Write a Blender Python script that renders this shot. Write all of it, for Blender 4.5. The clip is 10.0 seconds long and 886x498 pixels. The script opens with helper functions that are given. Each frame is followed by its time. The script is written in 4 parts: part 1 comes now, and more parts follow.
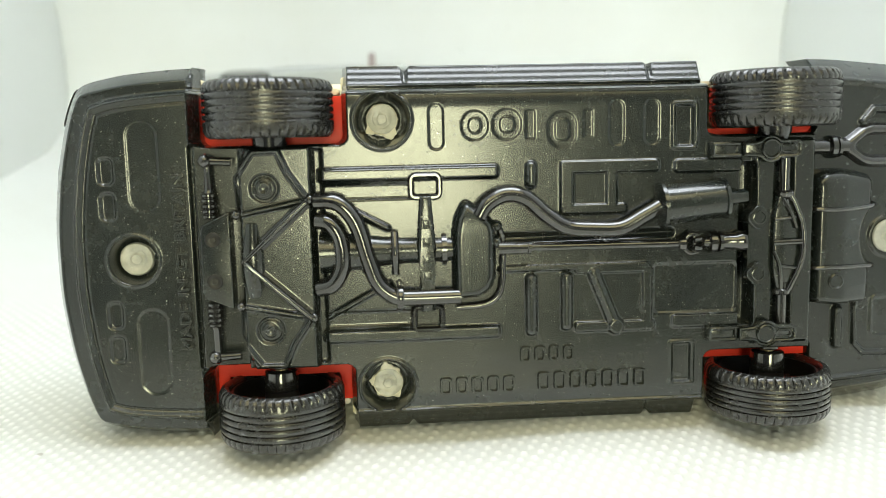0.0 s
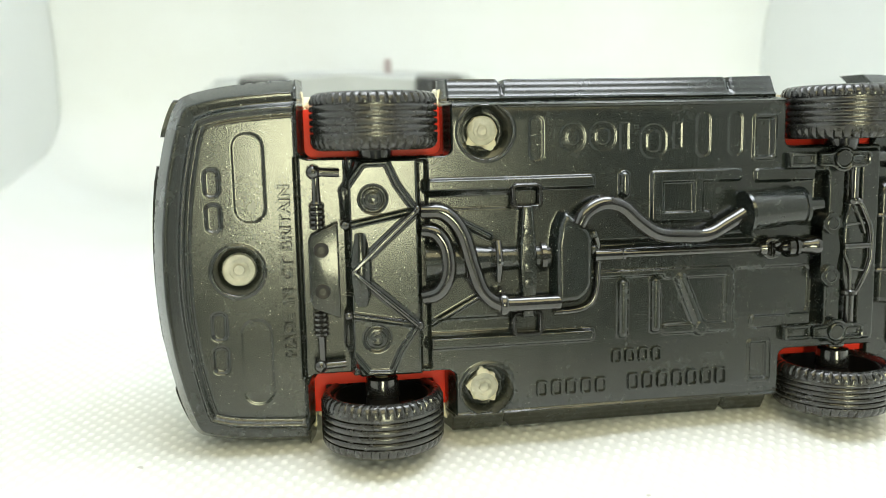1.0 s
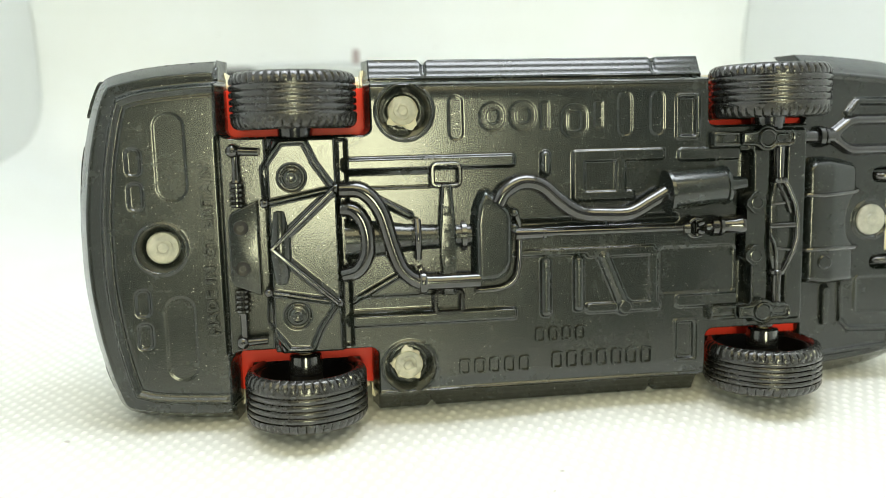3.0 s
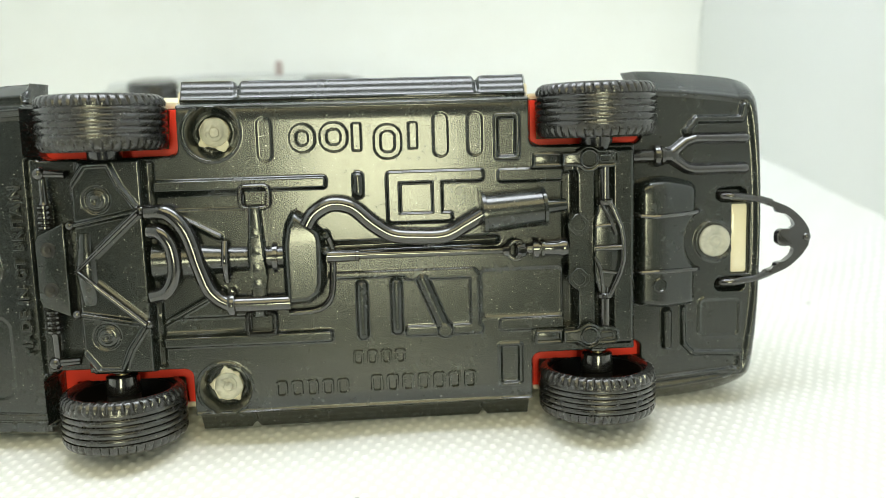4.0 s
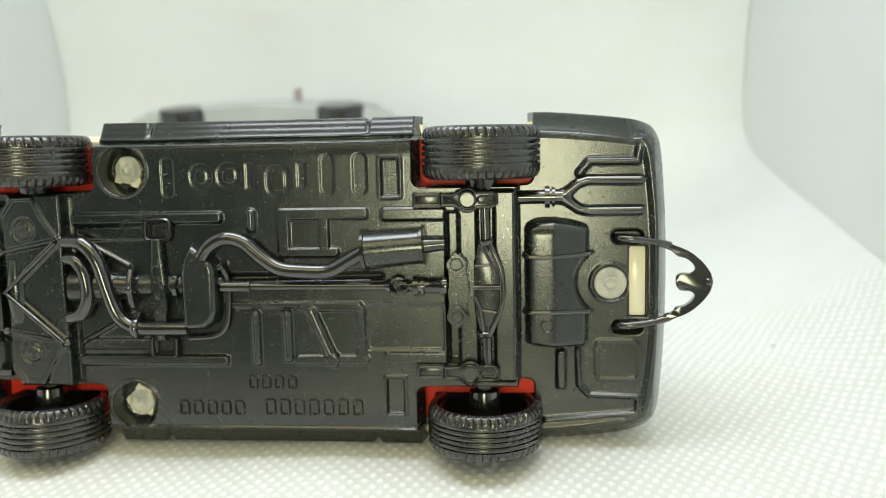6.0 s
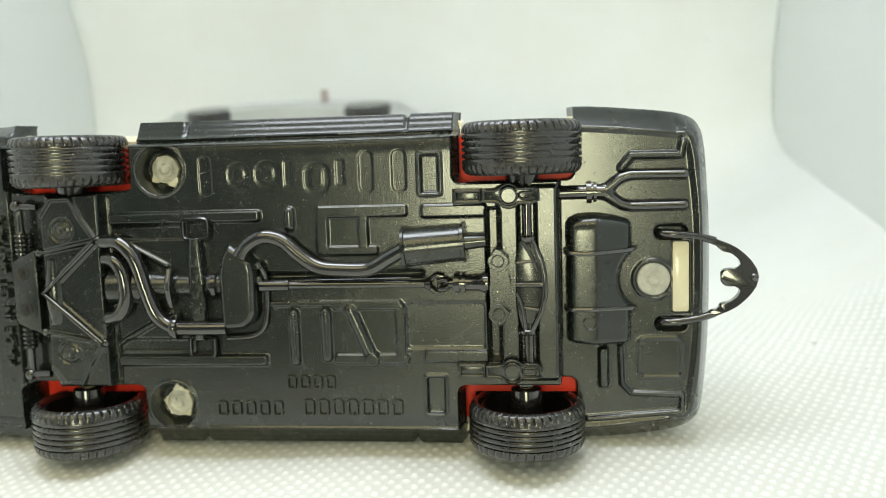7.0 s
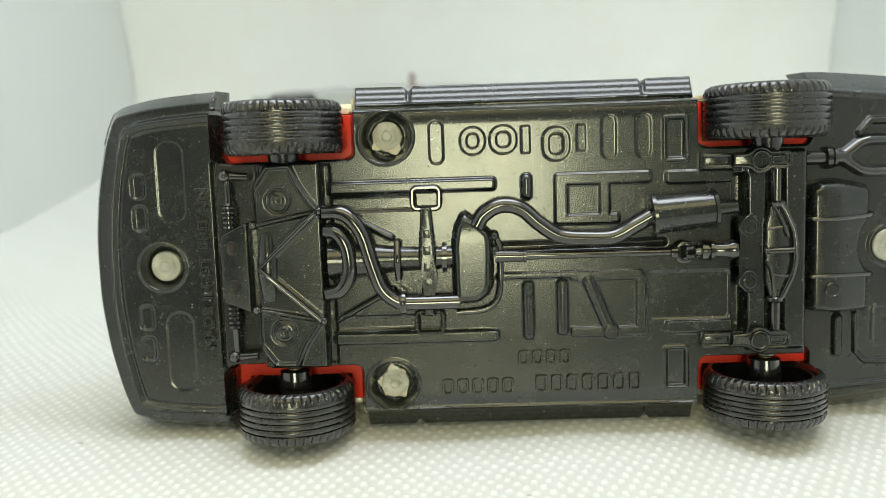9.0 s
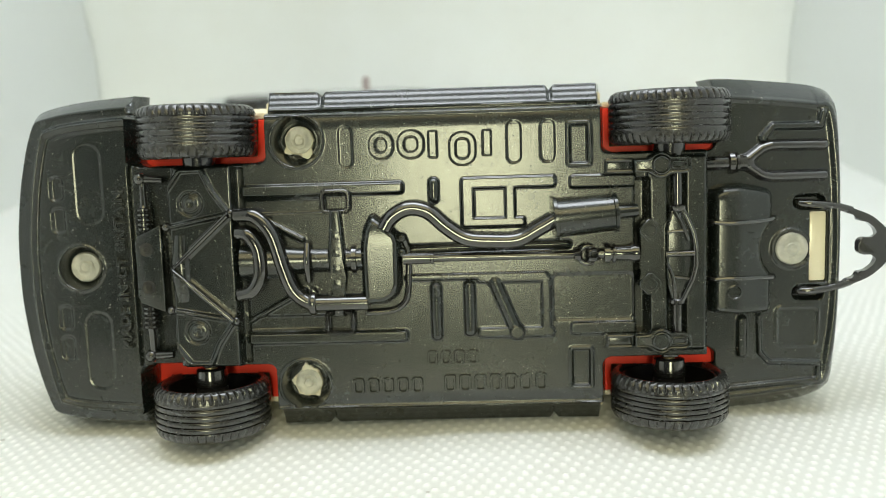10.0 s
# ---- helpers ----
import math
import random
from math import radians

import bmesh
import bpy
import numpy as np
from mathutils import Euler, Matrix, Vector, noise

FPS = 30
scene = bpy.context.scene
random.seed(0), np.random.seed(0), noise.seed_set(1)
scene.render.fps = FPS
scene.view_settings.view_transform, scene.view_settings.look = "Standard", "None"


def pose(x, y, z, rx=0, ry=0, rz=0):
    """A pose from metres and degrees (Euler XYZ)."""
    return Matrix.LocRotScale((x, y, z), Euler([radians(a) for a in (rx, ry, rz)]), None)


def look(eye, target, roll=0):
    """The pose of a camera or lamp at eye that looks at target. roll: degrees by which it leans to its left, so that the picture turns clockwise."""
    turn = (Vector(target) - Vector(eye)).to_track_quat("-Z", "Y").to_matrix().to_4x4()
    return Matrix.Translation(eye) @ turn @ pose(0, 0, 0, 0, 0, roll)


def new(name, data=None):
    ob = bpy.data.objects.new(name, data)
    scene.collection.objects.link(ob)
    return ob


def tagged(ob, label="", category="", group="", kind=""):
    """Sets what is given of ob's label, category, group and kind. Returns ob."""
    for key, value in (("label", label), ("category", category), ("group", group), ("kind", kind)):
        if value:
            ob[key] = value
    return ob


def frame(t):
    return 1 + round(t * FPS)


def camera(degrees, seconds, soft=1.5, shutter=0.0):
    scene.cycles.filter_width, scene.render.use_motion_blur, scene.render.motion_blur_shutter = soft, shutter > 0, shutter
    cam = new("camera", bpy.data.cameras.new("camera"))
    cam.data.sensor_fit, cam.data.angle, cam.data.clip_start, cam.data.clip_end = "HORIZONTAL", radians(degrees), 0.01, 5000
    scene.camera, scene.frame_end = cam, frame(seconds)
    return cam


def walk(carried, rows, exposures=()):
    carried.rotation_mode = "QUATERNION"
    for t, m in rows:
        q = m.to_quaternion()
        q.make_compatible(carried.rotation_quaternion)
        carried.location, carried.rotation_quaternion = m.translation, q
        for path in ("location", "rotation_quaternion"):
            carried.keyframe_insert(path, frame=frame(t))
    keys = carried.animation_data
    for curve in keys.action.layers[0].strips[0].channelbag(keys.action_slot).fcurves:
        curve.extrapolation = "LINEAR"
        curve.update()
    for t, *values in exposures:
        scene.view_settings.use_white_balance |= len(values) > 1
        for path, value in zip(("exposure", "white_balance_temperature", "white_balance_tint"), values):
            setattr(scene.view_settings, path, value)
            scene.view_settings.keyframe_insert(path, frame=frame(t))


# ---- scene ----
FIELD_OF_VIEW = 55.41
cam = camera(FIELD_OF_VIEW, 10.0, soft=0.8)
PATH = [
    (0.0, -0.02003, -0.11561, 0.06858, 71.178, 0.585, -3.903),
    (0.5, -0.03913, -0.11646, 0.07169, 71.194, 0.118, -6.514),
    (1.0, -0.04589, -0.11572, 0.07108, 71.083, -0.473, -8.865),
    (1.5, -0.04504, -0.11516, 0.06933, 70.967, -0.479, -9.462),
    (2.0, -0.04144, -0.11619, 0.06757, 70.685, -0.436, -9.482),
    (2.2, -0.03834, -0.11719, 0.06537, 70.946, -0.234, -9.001),
    (3.3, -0.02286, -0.12046, 0.06912, 71.12, 0.099, -6.8),
    (3.5, -0.0137, -0.12012, 0.06872, 71.053, 0.27, -6.057),
    (4.0, 0.0038, -0.12147, 0.07104, 71.107, 0.765, -4.541),
    (4.5, 0.01868, -0.1231, 0.07262, 71.561, 1.207, -2.315),
    (5.0, 0.02761, -0.12229, 0.07221, 71.602, 1.584, 0.418),
    (5.5, 0.03793, -0.12422, 0.07418, 71.875, 1.979, 3.372),
    (5.7, 0.04345, -0.12402, 0.07593, 71.77, 2.071, 4.304),
    (6.8, 0.04509, -0.12416, 0.07478, 72.141, 2.932, 6.306),
    (7.0, 0.04028, -0.12331, 0.07443, 72.171, 3.061, 6.129),
    (7.5, 0.02294, -0.12408, 0.0732, 72.394, 3.076, 4.637),
    (8.0, 0.00694, -0.12456, 0.07302, 72.217, 2.843, 3.094),
    (8.5, -0.00103, -0.12322, 0.06746, 72.678, 2.446, 2.013),
    (9.0, -0.00844, -0.12359, 0.06959, 72.408, 2.218, 1.228),
    (9.5, -0.00879, -0.12399, 0.06875, 72.395, 2.128, 0.93),
    (10.0, 0.00613, -0.12594, 0.06997, 72.537, 2.069, 1.415),
]

walk(cam, [(t, pose(x, y, z, rx, ry, rz)) for t, x, y, z, rx, ry, rz in PATH],
     [(0.0, -0.42), (1.0, -0.31), (2.0, -0.32), (3.5, -0.38), (4.5, -0.47), (5.5, -0.62), (7.0, -0.60), (8.0, -0.64), (9.0, -0.72), (10.0, -0.66)])
cam.data.dof.use_dof = True
cam.data.dof.focus_distance = 0.127
cam.data.dof.aperture_fstop = 16.0

# ---- light: a light box with a strip of diodes under its lid, open to a warm room ----
world = bpy.data.worlds.new("world")
scene.world = world
world.use_nodes = True
world.node_tree.nodes["Background"].inputs["Color"].default_value = (0.88, 0.97, 1.0, 1)
world.node_tree.nodes["Background"].inputs["Strength"].default_value = 0.14


def area_lamp(name, m, sx, sy, watts, colour):
    lamp = bpy.data.lights.new(name, "AREA")
    lamp.shape, lamp.size, lamp.size_y, lamp.energy, lamp.color = "RECTANGLE", sx, sy, watts, colour
    ob = new(name, lamp)
    ob.matrix_world = m
    return ob


area_lamp("diode_strip_light", look((0.010, 0.012, 0.236), (0.010, 0.012, 0.0)), 0.17, 0.08, 0.42, (0.85, 0.91, 1.0))
area_lamp("room_window_light", look((0.0, -1.62, 0.355), (0.0, 0.0, 0.03)), 0.36, 0.42, 11.5, (0.93, 0.94, 0.60))
# added warm fill from high in front, unseen, to lift the shadow on the cloth
area_lamp("room_warm_fill", look((0.1, -1.45, 2.3), (0.0, 0.0, 0.03)), 2.6, 1.8, 56.0, (0.98, 0.87, 0.47))


# ---- materials ----
def material(name):
    m = bpy.data.materials.new(name)
    m.use_nodes = True
    return m, m.node_tree, m.node_tree.nodes["Principled BSDF"]


def node(tree, kind, **values):
    n = tree.nodes.new(kind)
    for key, value in values.items():
        n.inputs[key.replace("_", " ")].default_value = value
    return n


def ramp(tree, source, a, b, ca, cb):
    r = tree.nodes.new("ShaderNodeValToRGB")
    r.color_ramp.elements[0].position, r.color_ramp.elements[1].position = a, b
    r.color_ramp.elements[0].color, r.color_ramp.elements[1].color = (*ca, 1), (*cb, 1)
    tree.links.new(source, r.inputs["Fac"])
    return r.outputs["Color"]


def span(tree, source, a, b, ya, yb):
    r = node(tree, "ShaderNodeMapRange")
    for key, value in (("From Min", a), ("From Max", b), ("To Min", ya), ("To Max", yb)):
        r.inputs[key].default_value = value
    tree.links.new(source, r.inputs["Value"])
    return r.outputs["Result"]


def worn(name, dark, light, rough=(0.3, 0.45), scale=250.0, bump=0.15, metal=0.0, dust=0.0, specular=0.5, coat=0.0, sheen=0.12):
    """A surface with blotches, fine grain, uneven gloss and, if asked, specks of dust."""
    m, tree, bsdf = material(name)
    where = tree.nodes.new("ShaderNodeTexCoord").outputs["Object"]
    blotch = node(tree, "ShaderNodeTexNoise", Scale=scale * 0.35, Detail=5.0, Roughness=0.6)
    grain = node(tree, "ShaderNodeTexNoise", Scale=scale * 9, Detail=3.0)
    speck = node(tree, "ShaderNodeTexNoise", Scale=scale * 9.0, Detail=1.0)
    for n in (blotch, grain, speck):
        tree.links.new(where, n.inputs["Vector"])
    colour = ramp(tree, blotch.outputs["Fac"], 0.3, 0.7, dark, light)
    if dust:
        mix = tree.nodes.new("ShaderNodeMix")
        mix.data_type = "RGBA"
        tree.links.new(span(tree, speck.outputs["Fac"], 0.735, 0.775, 0.0, dust), mix.inputs["Factor"])
        tree.links.new(colour, mix.inputs["A"])
        mix.inputs["B"].default_value = (0.42, 0.41, 0.37, 1)
        colour = mix.outputs["Result"]
    tree.links.new(colour, bsdf.inputs["Base Color"])
    mottle = node(tree, "ShaderNodeTexNoise", Scale=scale * 2.2, Detail=4.0, Roughness=0.65)
    tree.links.new(where, mottle.inputs["Vector"])
    gloss = tree.nodes.new("ShaderNodeMath")
    gloss.operation = "ADD"
    tree.links.new(span(tree, blotch.outputs["Fac"], 0.3, 0.7, rough[0] / 2, rough[1] / 2), gloss.inputs[0])
    tree.links.new(span(tree, mottle.outputs["Fac"], 0.3, 0.7, rough[0] / 2, rough[1] / 2), gloss.inputs[1])
    tree.links.new(gloss.outputs[0], bsdf.inputs["Roughness"])
    swell = node(tree, "ShaderNodeBump", Strength=bump * 0.12, Distance=0.0003)
    tree.links.new(mottle.outputs["Fac"], swell.inputs["Height"])
    relief = node(tree, "ShaderNodeBump", Strength=bump, Distance=0.0001)
    tree.links.new(grain.outputs["Fac"], relief.inputs["Height"])
    tree.links.new(swell.outputs["Normal"], relief.inputs["Normal"])
    tree.links.new(relief.outputs["Normal"], bsdf.inputs["Normal"])
    tree.links.new(relief.outputs["Normal"], bsdf.inputs["Coat Normal"])
    bsdf.inputs["Metallic"].default_value = metal
    bsdf.inputs["Specular IOR Level"].default_value = specular
    bsdf.inputs["Coat Weight"].default_value = coat
    bsdf.inputs["Coat Roughness"].default_value = sheen
    return m


BLACK = worn("black_moulded_plastic", (0.008, 0.0115, 0.011), (0.0135, 0.018, 0.017), (0.19, 0.31), 420, 0.055, dust=0.9, specular=0.62, coat=0.55, sheen=0.11)
GLOSS = worn("black_glossy_plastic", (0.008, 0.009, 0.010), (0.014, 0.014, 0.015), (0.13, 0.22), 300, 0.03, dust=0.5, specular=0.8, coat=1.0, sheen=0.06)
RUBBER = worn("black_rubber", (0.013, 0.014, 0.015), (0.024, 0.024, 0.024), (0.2, 0.32), 300, 0.15, dust=0.5, specular=0.8, coat=0.3)
HUB = worn("black_hub_plastic", (0.008, 0.008, 0.008), (0.014, 0.013, 0.012), (0.3, 0.45), 300, 0.1)
RED = worn("red_plastic", (0.84, 0.034, 0.012), (0.90, 0.050, 0.018), (0.35, 0.5), 200, 0.08, specular=0.3)
CREAM = worn("cream_enamel", (0.78, 0.71, 0.50), (0.84, 0.78, 0.60), (0.2, 0.3), 150, 0.05, coat=0.5)
ZINC = worn("spun_zinc", (0.34, 0.34, 0.30), (0.62, 0.61, 0.55), (0.35, 0.6), 900, 0.5, metal=0.55)
BURR = worn("torn_zinc_edge", (0.70, 0.66, 0.52), (0.88, 0.85, 0.72), (0.4, 0.6), 900, 0.5, metal=0.25)
AXLE = worn("dull_steel_axle", (0.30, 0.24, 0.12), (0.45, 0.37, 0.20), (0.25, 0.4), 700, 0.2, metal=1.0)
GLASS_DARK = worn("dark_window_plastic", (0.02, 0.02, 0.022), (0.03, 0.03, 0.03), (0.05, 0.1), 200, 0.0)
DULL = worn("dull_red_paint", (0.36, 0.30, 0.30), (0.40, 0.34, 0.33), (0.4, 0.5), 200, 0.08)
PALE = worn("pale_grey_metal", (0.40, 0.42, 0.41), (0.50, 0.52, 0.50), (0.35, 0.5), 120, 0.1)
TABLE = worn("grey_table", (0.17, 0.185, 0.18), (0.22, 0.235, 0.23), (0.4, 0.5), 20, 0.1)
BOARD = worn("white_light_box_wall", (0.74, 0.76, 0.74), (0.78, 0.80, 0.78), (0.55, 0.7), 12, 0.05)


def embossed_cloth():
    """White bonded cloth with smoother welded dots, their glint put into a paler colour, fibres between them, slightly
    stained.
    """
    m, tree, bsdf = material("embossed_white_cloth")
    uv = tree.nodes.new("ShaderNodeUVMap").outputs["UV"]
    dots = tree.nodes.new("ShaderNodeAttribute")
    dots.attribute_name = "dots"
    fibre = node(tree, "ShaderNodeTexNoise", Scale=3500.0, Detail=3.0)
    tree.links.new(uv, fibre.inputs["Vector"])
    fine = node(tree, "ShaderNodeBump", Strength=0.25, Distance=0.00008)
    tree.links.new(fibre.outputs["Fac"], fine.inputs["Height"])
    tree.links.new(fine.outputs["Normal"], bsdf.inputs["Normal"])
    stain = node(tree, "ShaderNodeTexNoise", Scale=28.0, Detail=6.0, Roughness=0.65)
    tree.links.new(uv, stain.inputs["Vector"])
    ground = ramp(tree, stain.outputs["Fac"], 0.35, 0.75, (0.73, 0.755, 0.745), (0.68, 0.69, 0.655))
    # paler base colour on the dots paints in the glint of the smooth welds
    weld_glint = tree.nodes.new("ShaderNodeMix")
    weld_glint.data_type = "RGBA"
    tree.links.new(dots.outputs["Fac"], weld_glint.inputs["Factor"])
    tree.links.new(ground, weld_glint.inputs["A"])
    weld_glint.inputs["B"].default_value = (0.92, 0.93, 0.92, 1)
    speck = node(tree, "ShaderNodeTexNoise", Scale=420.0, Detail=0.0)
    tree.links.new(uv, speck.inputs["Vector"])
    mix = tree.nodes.new("ShaderNodeMix")
    mix.data_type = "RGBA"
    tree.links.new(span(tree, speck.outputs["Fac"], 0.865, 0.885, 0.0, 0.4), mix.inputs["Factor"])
    tree.links.new(weld_glint.outputs["Result"], mix.inputs["A"])
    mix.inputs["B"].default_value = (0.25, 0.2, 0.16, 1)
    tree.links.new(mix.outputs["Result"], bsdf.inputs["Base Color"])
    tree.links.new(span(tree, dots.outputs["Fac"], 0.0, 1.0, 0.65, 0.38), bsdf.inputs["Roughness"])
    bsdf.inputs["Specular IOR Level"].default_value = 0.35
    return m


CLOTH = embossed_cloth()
lamp_glow, tree, bsdf = material("diode_glow")
bsdf.inputs["Base Color"].default_value = (0.9, 0.9, 0.9, 1)
bsdf.inputs["Emission Color"].default_value = (0.96, 1.0, 0.97, 1)
bsdf.inputs["Emission Strength"].default_value = 4.0


# ---- mesh helpers; parts of the toys are drawn in millimetres: u along, v across, w out of the floor pan ----
def finish(name, bm, mat, parent=None, label="", mm=True, sharp=38):
    bmesh.ops.recalc_face_normals(bm, faces=bm.faces)
    me = bpy.data.meshes.new(name)
    bm.to_mesh(me)
    bm.free()
    if mm:
        me.transform(Matrix.Scale(0.001, 4))
    me.polygons.foreach_set("use_smooth", [True] * len(me.polygons))
    me.set_sharp_from_angle(angle=radians(sharp))
    me.materials.append(mat)
    ob = new(name, me)
    if parent:
        ob.parent = parent
    return tagged(ob, label)


def part(name, bm, mat, parent, label=""):
    return finish(name, bm, mat, parent, label)


def rounded(u0, v0, u1, v1, r, steps=5):
    """A rectangle with rounded corners, anticlockwise."""
    u0, u1, v0, v1 = min(u0, u1), max(u0, u1), min(v0, v1), max(v0, v1)
    r = min(r, (u1 - u0) / 2 - 1e-3, (v1 - v0) / 2 - 1e-3)
    out = []
    for cu, cv, a in ((u1 - r, v1 - r, 0), (u0 + r, v1 - r, 90), (u0 + r, v0 + r, 180), (u1 - r, v0 + r, 270)):
        for k in range(steps + 1):
            b = radians(a + 90 * k / steps)
            out.append((cu + r * math.cos(b), cv + r * math.sin(b)))
    return out


def prism(bm, outline, w0, w1, bevel=0.2, steps=2):
    """An upright slab over an outline, its upper edge rounded."""
    low = [bm.verts.new((u, v, w0)) for u, v in outline]
    high = [bm.verts.new((u, v, w1)) for u, v in outline]
    n = len(outline)
    bm.faces.new(low[::-1])
    top = bm.faces.new(high)
    for i in range(n):
        bm.faces.new((low[i], low[(i + 1) % n], high[(i + 1) % n], high[i]))
    if bevel:
        bmesh.ops.bevel(bm, geom=list(top.edges), offset=bevel, segments=steps, affect="EDGES", profile=0.5, clamp_overlap=True)
    return bm


def smooth_path(points, per=6):
    """A soft curve through the points."""
    p = [Vector(q) for q in points]
    if len(p) < 3:
        return p
    out = []
    for i in range(len(p) - 1):
        a, b, c, d = p[max(i - 1, 0)], p[i], p[i + 1], p[min(i + 2, len(p) - 1)]
        for k in range(per):
            t = k / per
            out.append(0.5 * ((2 * b) + (c - a) * t + (2 * a - 5 * b + 4 * c - d) * t * t + (3 * b - a - 3 * c + d) * t ** 3))
    return out + [p[-1]]


def tube(bm, points, radius, segments=14, soft=True, squash=1.0):
    """A round bar along the points; radius is a number or a list, one for each point."""
    path = smooth_path(points) if soft else [Vector(q) for q in points]
    radii = np.interp(np.linspace(0, 1, len(path)), np.linspace(0, 1, len(radius)), radius) if isinstance(radius, (list, tuple)) else [radius] * len(path)
    rings = []
    for i, p in enumerate(path):
        way = (path[min(i + 1, len(path) - 1)] - path[max(i - 1, 0)]).normalized()
        side = way.cross(Vector((0, 0, 1)))
        side = side.normalized() if side.length > 1e-4 else Vector((1, 0, 0))
        up = side.cross(way).normalized()
        rings.append([bm.verts.new(p + (side * math.cos(a) + up * math.sin(a) * squash) * radii[i]) for a in (2 * math.pi * k / segments for k in range(segments))])
    for a, b in zip(rings, rings[1:]):
        for k in range(segments):
            bm.faces.new((a[k], a[(k + 1) % segments], b[(k + 1) % segments], b[k]))
    bm.faces.new(rings[0][::-1])
    bm.faces.new(rings[-1])
    return bm


def lathe(bm, origin, axis, profile, segments=32, caps=True):
    """Turns (distance along the axis, radius) pairs round the axis."""
    origin, axis = Vector(origin), Vector(axis).normalized()
    side = axis.orthogonal().normalized()
    up = axis.cross(side)
    rings = [[bm.verts.new(origin + axis * d + (side * math.cos(a) + up * math.sin(a)) * max(r, 0.01)) for a in (2 * math.pi * k / segments for k in range(segments))] for d, r in profile]
    for a, b in zip(rings, rings[1:]):
        for k in range(segments):
            bm.faces.new((a[k], a[(k + 1) % segments], b[(k + 1) % segments], b[k]))
    if caps:
        bm.faces.new(rings[0][::-1])
        bm.faces.new(rings[-1])
    return bm


def bar(bm, u0, v0, u1, v1, w0, w1, r=0.4, bevel=0.25):
    return prism(bm, rounded(u0, v0, u1, v1, r), w0, w1, bevel)


def patch(name, u0, u1, v0, v1, cell, height, floor, mat, parent, label=""):
    """A moulded lump: a fine skin of heights, left out where it sinks below its floor."""
    us, vs = np.arange(u0, u1 + cell / 2, cell), np.arange(v0, v1 + cell / 2, cell)
    U, V = np.meshgrid(us, vs, indexing="ij")
    H = np.maximum(height(U, V), floor)
    bm = bmesh.new()
    grid = [[bm.verts.new((U[i, j], V[i, j], H[i, j])) for j in range(len(vs))] for i in range(len(us))]
    for i in range(len(us) - 1):
        for j in range(len(vs) - 1):
            if max(H[i, j], H[i + 1, j], H[i, j + 1], H[i + 1, j + 1]) > floor + 1e-4:
                bm.faces.new((grid[i][j], grid[i + 1][j], grid[i + 1][j + 1], grid[i][j + 1]))
    bmesh.ops.delete(bm, geom=[v for v in bm.verts if not v.link_faces], context="VERTS")
    return finish(name, bm, mat, parent, label, sharp=70)


# ---- the setting ----
def slab(name, x0, y0, z0, x1, y1, z1, mat, label):
    bm = bmesh.new()
    bmesh.ops.create_cube(bm, size=1.0, matrix=Matrix.LocRotScale(((x0 + x1) / 2, (y0 + y1) / 2, (z0 + z1) / 2), None, (x1 - x0, y1 - y0, z1 - z0)))
    return tagged(finish(name, bm, mat, None, "", mm=False), label, "wall" if "wall" in name else name.split("_")[0], kind="structure")


# side walls run on unseen past the lid, added length that brightens pan reflections
slab("wall_left", -0.1300, -0.140, -0.002, -0.1271, 0.196, 0.245, BOARD, "plain white inner side wall of a small light box")
slab("wall_right", 0.1195, -0.210, -0.002, 0.1225, 0.196, 0.245, BOARD, "plain white inner side wall of a small light box")
slab("wall_back", -0.1315, 0.197, -0.002, 0.1235, 0.200, 0.245, BOARD, "plain white back wall behind the hanging cloth")
slab("ceiling", -0.1315, -0.100, 0.246, 0.1235, 0.200, 0.249, BOARD, "white lid of the light box")
slab("ground", -0.40, -0.34, -0.03, 0.40, 0.30, -0.004, TABLE, "grey table top under the light box")


def diode_strip():
    bm = bmesh.new()
    bmesh.ops.create_cube(bm, size=1.0, matrix=Matrix.LocRotScale((0.010, 0.012, 0.2425), None, (0.182, 0.1, 0.006)))
    base = tagged(finish("led_strip", bm, BOARD, None, "", mm=False), "white diode panel under the lid of the light box", "lamp")
    bm = bmesh.new()
    bmesh.ops.create_cube(bm, size=1.0, matrix=Matrix.LocRotScale((0.010, 0.012, 0.2385), None, (0.17, 0.09, 0.0014)))
    finish("diffuser", bm, lamp_glow, base, "glowing cool white diffuser", mm=False)


diode_strip()


